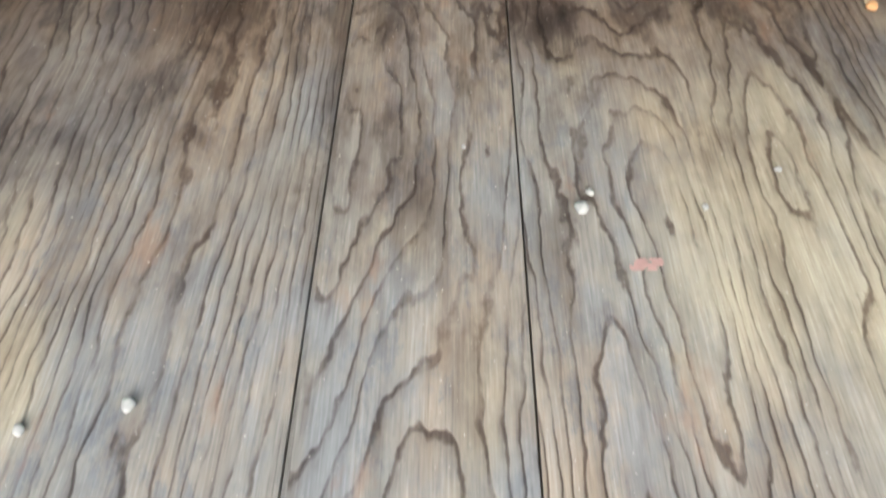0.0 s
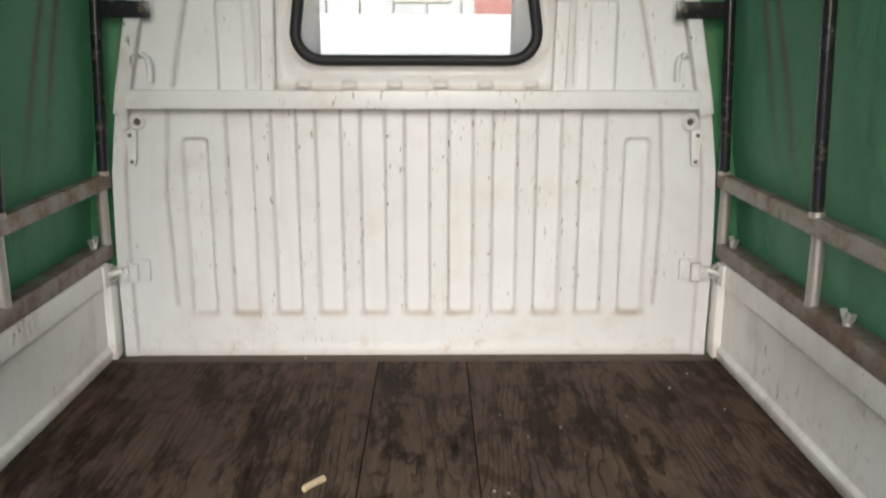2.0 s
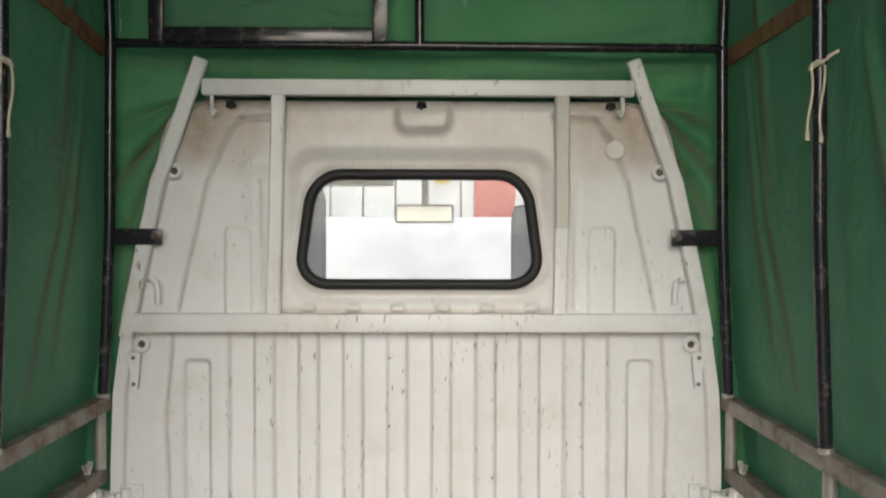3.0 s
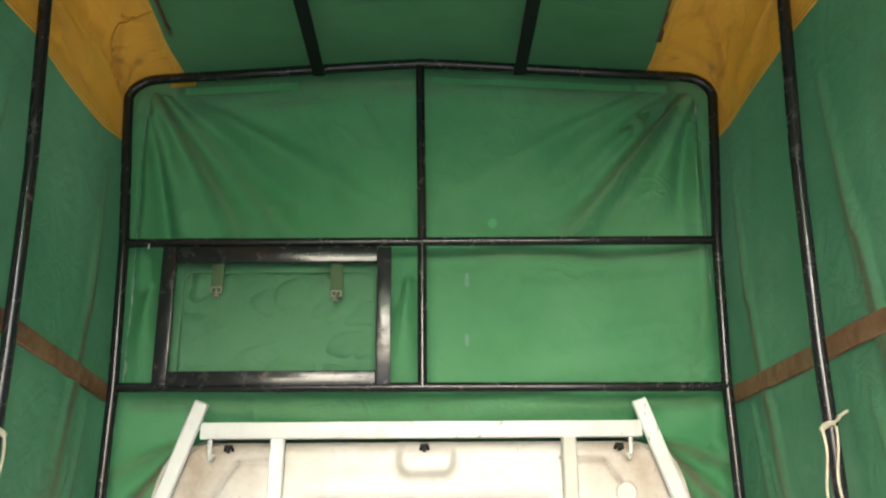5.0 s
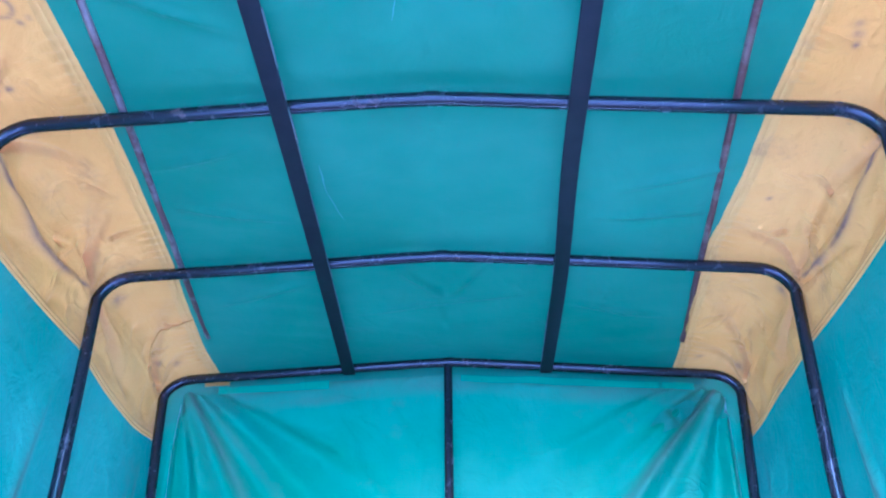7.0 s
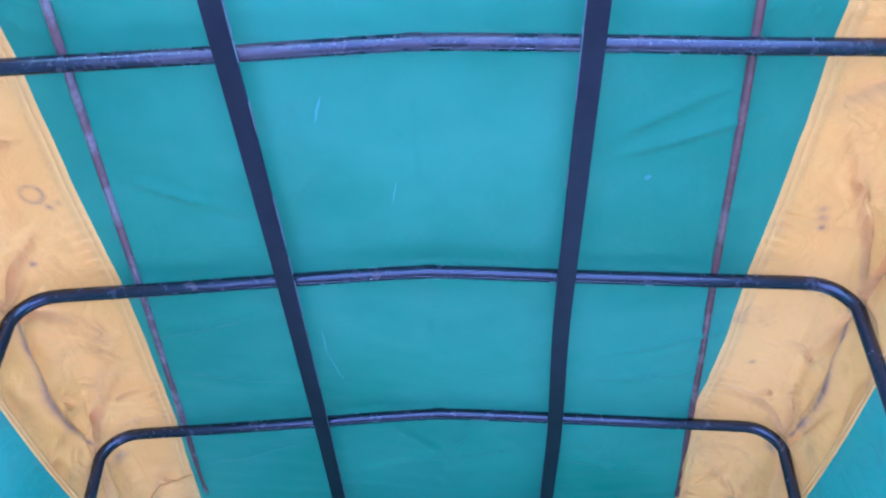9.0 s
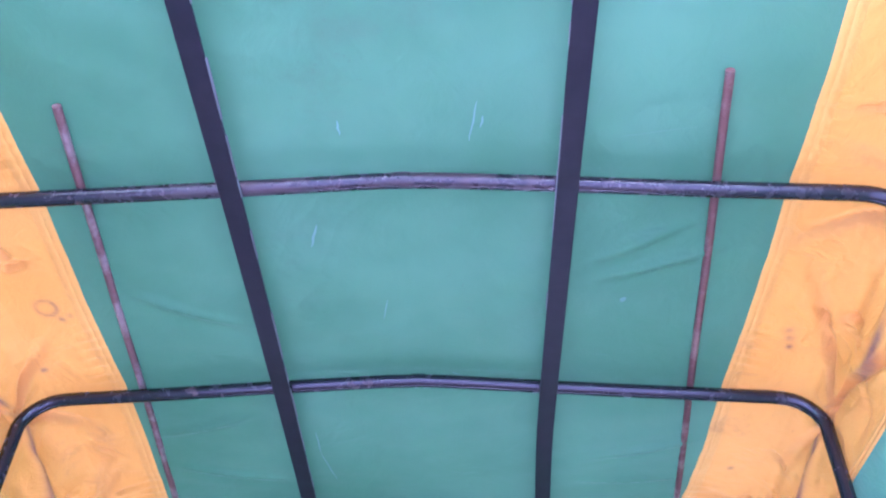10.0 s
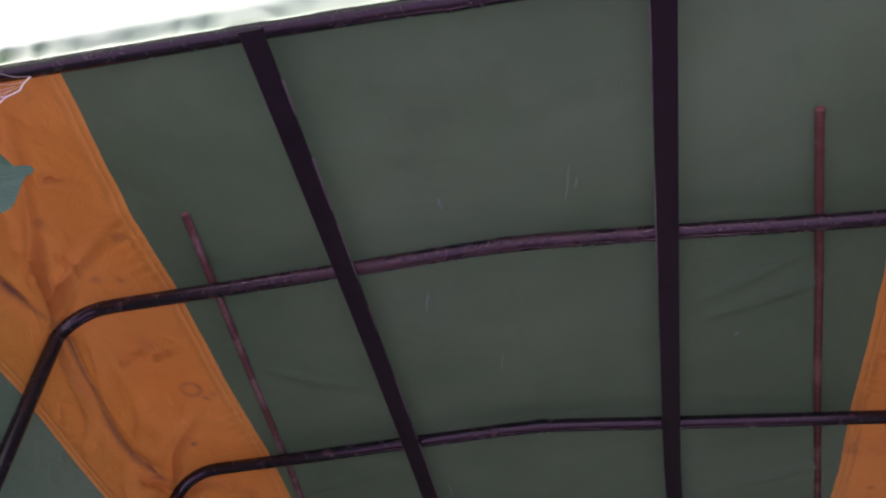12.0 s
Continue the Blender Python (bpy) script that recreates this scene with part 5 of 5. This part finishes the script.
# window flap frame on the front bow
flap = thing("flap_window", (-0.32, -0.045, 1.198), "black steel frame round a buckled green canvas window flap", "window flap")
part("frame_top", one_box(-0.545, -0.097, -0.054, -0.041, 1.474, 1.510, 0.002), BLACK, flap)
part("frame_bottom", one_box(-0.545, -0.097, -0.054, -0.041, 1.199, 1.231, 0.002), BLACK, flap)
part("frame_side", one_box(-0.577, -0.546, -0.055, -0.041, 1.200, 1.511, 0.002), BLACK, flap)
part("frame_side", one_box(-0.096, -0.065, -0.055, -0.041, 1.200, 1.508, 0.002), BLACK, flap)
part("flap_cloth", grid(lambda x, z: (x, -0.018 + 0.006 * wob(x * 5, z * 5, 9) + 0.003 * wob(x * 3, z * 25 + x * 20, 4), z), span(-0.56, -0.08, 30), span(1.21, 1.50, 20)), FLAP, flap, "faded dull green flap cloth")
part("flap_pocket", grid(lambda x, z: (x, -0.024 + 0.005 * wob(x * 6, z * 6, 5) + 0.013 * max(0.0, 1 - 2.5 * abs(wob(x * 5 + z * 4, z * 9 - x * 3, 8))) ** 2 + 0.007 * max(0.0, 1 - 3 * abs(wob(x * 11 - z * 9, z * 7 + x * 5, 3))) ** 2 - 0.004 * smooth01(1.44, 1.455, z), z), span(-0.535, -0.10, 70), span(1.215, 1.457, 44),
                         lambda x, z: ring_box(x, z, -0.3175, 1.31, 0.215, 0.146, 0.025) < 0), FLAP, flap)
part("pocket_rim", sweep(bmesh.new(), round_rect(-0.3175, 1.335, 0.215, 0.122, 0.025, -0.0290, 6), rect(0.004, 0.006, 0.3), closed=True), FLAP, flap, "stitched rim of the flap")
for x, z in ((-0.455, 1.412), (-0.188, 1.402)):
    st = part("strap", one_box(x - 0.014, x + 0.014, -0.037, -0.033, z - 0.002, 1.480, 0.001), WEB, flap, "olive webbing strap")
    bk = bmesh.new()
    sweep(bk, round_rect(x, z + 0.002, 0.011, 0.006, 0.002, -0.040, 2), rect(0.003, 0.003, 0.2), closed=True)
    tube(bk, [(x, -0.041, z + 0.004), (x, -0.042, z - 0.012)], 0.0028, 6)
    tube(bk, [(x - 0.007, -0.042, z - 0.013), (x + 0.007, -0.042, z - 0.013)], 0.0032, 6)
    part("buckle", bk, DULLZINC, st, "small brass-grey buckle")
def round_patch(u, v):
    x, z = 0.168 + 0.011 * u * math.cos(v), 1.587 + 0.013 * u * math.sin(v)
    return (x, front_y(x, z) - 0.009, z)


part("patch", grid(round_patch, span(0.05, 1, 3), span(0, 2 * math.pi, 16)), HEMGREEN, cover, "bright green round patch on the front canvas")

# ---------------------------------------------------------------- laths and cords along the sides
for s in (-1, 1):
    z0, z1 = (1.190, 1.262) if s < 0 else (1.178, 1.20)
    lath = bmesh.new()
    pts = [(s * (0.688 + 0.002 * wob(y, s, 0, 3)), y, z0 + (z1 - z0) * min(1.0, (0.0 - y) / 0.6) + 0.003 * wob(y, 3, s, 2)) for y in span(-1.78, -0.012, 30)]
    sweep(lath, pts, rect(0.011, 0.036, 0.12))
    single("side_lath", lath, WOOD, "rough reddish-brown wooden lath behind the canopy bows", "lath", "side laths", smooth=False)
    cord = thing("tie_cord", (s * 0.664, -0.5, 1.07), "cream cotton cord knotted round a canopy bow", "cord", "tie cords")
    x = s * 0.6665
    loop = [(x + 0.0155 * math.cos(a), -0.5 + 0.0155 * math.sin(a), 1.072 + 0.010 * math.cos(a) * s) for a in [2 * math.pi * i / 14 for i in range(14)]]
    part("loop", sweep(bmesh.new(), loop, circle(0.0025, 6), closed=True), ROPE, cord)
    part("knot", one_tube([(x - s * 0.020, -0.512, 1.060), (x - s * 0.018, -0.517, 1.066), (x - s * 0.010, -0.516, 1.070), (x, -0.516, 1.071)], 0.0044, 8), ROPE, cord)
    part("anchor", one_tube([(x + s * 0.010, -0.505, 1.080), (x + s * 0.026, -0.51, 1.090), (x + s * 0.034, -0.51, 1.088)], 0.0030, 8), ROPE, cord)
    for k, (dx, ln) in enumerate(((0.022, 0.110), (0.002, 0.114))):
        tail = [(x - s * dx + 0.004 * math.sin(q * 5 + k), -0.517, 1.066 - ln * q) for q in span(0, 1, 10)]
        tl = part("tail", one_tube(tail, 0.0023, 7), ROPE, cord)
        part("frayed_end", one_tube([tail[-1], (tail[-1][0], -0.517, tail[-1][2] - 0.012)], 0.0036, 8), ROPE, tl)
    ring = [(s * 0.7005, -0.51 + 0.009 * math.cos(a), 1.089 + 0.009 * math.sin(a)) for a in [2 * math.pi * i / 16 for i in range(16)]]
    part("eyelet_ring", sweep(bmesh.new(), ring, circle(0.0032, 8), closed=True), RUST, cover, "brown rusty eyelet for the tie cord")

# ---------------------------------------------------------------- crumbs and litter on the floor
def lump(r, sx, sy, sz, seed, at, turn=0.0):
    bm = bmesh.new()
    bmesh.ops.create_icosphere(bm, subdivisions=3, radius=r)
    for v in bm.verts:
        k = 1 + 0.35 * wob(v.co.x / r, v.co.y / r, seed, 1.1)
        v.co = Vector((v.co.x * sx * k, v.co.y * sy * k, v.co.z * sz * k))
    low = min(v.co.z for v in bm.verts)
    bm.transform(Matrix.Translation((at[0], at[1], -low)) @ Matrix.Rotation(turn, 4, "Z"))
    return bm


chip = bmesh.new()
sweep(chip, [(-0.172, -0.644, 0.006), (-0.163, -0.635, 0.0075), (-0.154, -0.623, 0.0075), (-0.144, -0.61, 0.006)], rect(0.009, 0.011, 0.3))
for v in chip.verts:
    v.co += Vector((wob(*v.co, 90), wob(*v.co, 70), max(-0.4, wob(*v.co, 80)))) * 0.003
single("wood_chip", chip, CREAM, "short cream-coloured chip lying on the plywood floor", "wood chip")
shav = thing("dry_husk", (0.576, -0.955, 0.0), "curled cream husk with a brown tip on the floor", "husk")
part("curl", one_tube([(0.57, -0.937, 0.005), (0.577, -0.942, 0.008), (0.583, -0.951, 0.009), (0.587, -0.962, 0.008), (0.588, -0.975, 0.006)], 0.0052, 10), CREAM, shav)
part("tip", lump(0.0085, 1.0, 1.1, 0.7, 3.0, (0.587, -0.988)), TAN, shav, "brown broken tip")
for i, (x, y, r) in enumerate(((0.176, -1.36, 0.0085), (0.187, -1.335, 0.005), (0.389, -1.298, 0.004), (0.301, -1.355, 0.004), (0.138, -0.646, 0.0035), (0.161, -0.654, 0.0035),
                               (-0.221, -1.592, 0.0075), (-0.304, -1.616, 0.006), (0.418, -0.36, 0.003), (0.215, -0.45, 0.003), (0.058, -1.263, 0.003), (0.281, -0.41, 0.003),
                               (-0.256, -0.038, 0.004), (0.17, -0.35, 0.002), (-0.322, -0.8, 0.003), (0.54, -0.22, 0.0035), (0.621, -0.33, 0.003), (0.601, -0.14, 0.003))):
    single("crumb", lump(r * 0.85, 1.0, 1.15, 0.7, i * 1.7, (x, y), i), CHALK, "small white crumb lying on the plywood floor", "crumb", "floor crumbs")
mark = grid(lambda u, v: (0.231 + 0.016 * u * (1 - 0.3 * v * v) + 0.004 * v, -1.431 + 0.008 * v + 0.004 * wob(u * 4, v * 4, 1), 0.0006), span(-1, 1, 8), span(-1, 1, 5), lambda u, v: wob(u * 5, v * 5, 8) > -0.25)
tagged(part("crayon_mark", mark, REDMARK, floor), "faint red crayon mark on the plywood")

# ---------------------------------------------------------------- yard in front of the cab
yard = thing("yard_wall", (0, 3.3, GROUND), "low white rendered wall in bright daylight", "wall")
part("wall_body", one_box(-4, 4, 3.2, 3.4, GROUND, 0.872, 0.02), BRIGHT, yard)
shop = thing("shop_front", (0, 6.2, GROUND), "pale ribbed metal shop front with a red panel", "building")
for i in range(60):
    x = -9 + i * 0.3
    part("cladding_panel", one_box(x + 0.01, x + 0.29, 6.0, 6.05 + 0.03 * (i % 2), GROUND, 4.0, 0.01), CLAD, shop)
part("wall", one_box(-9, 9, 6.1, 6.3, GROUND, 4.1), CLAD, shop)
part("red_door", one_box(0.42, 0.80, 5.93, 5.99, GROUND, 1.36, 0.01), REDPANEL, shop, "red door panel")
part("red_post", one_box(0.93, 1.00, 5.93, 5.99, GROUND, 1.36, 0.01), REDPANEL, shop)
sg = part("sign", one_box(0.06, 0.20, 5.95, 5.98, 1.22, 1.36, 0.005), YELLOWSIGN, shop, "yellow sign")
for x in (0.11, 0.15):
    part("sign_mark", one_box(x - 0.012, x + 0.012, 5.944, 5.948, 1.25, 1.32), TAN, sg)
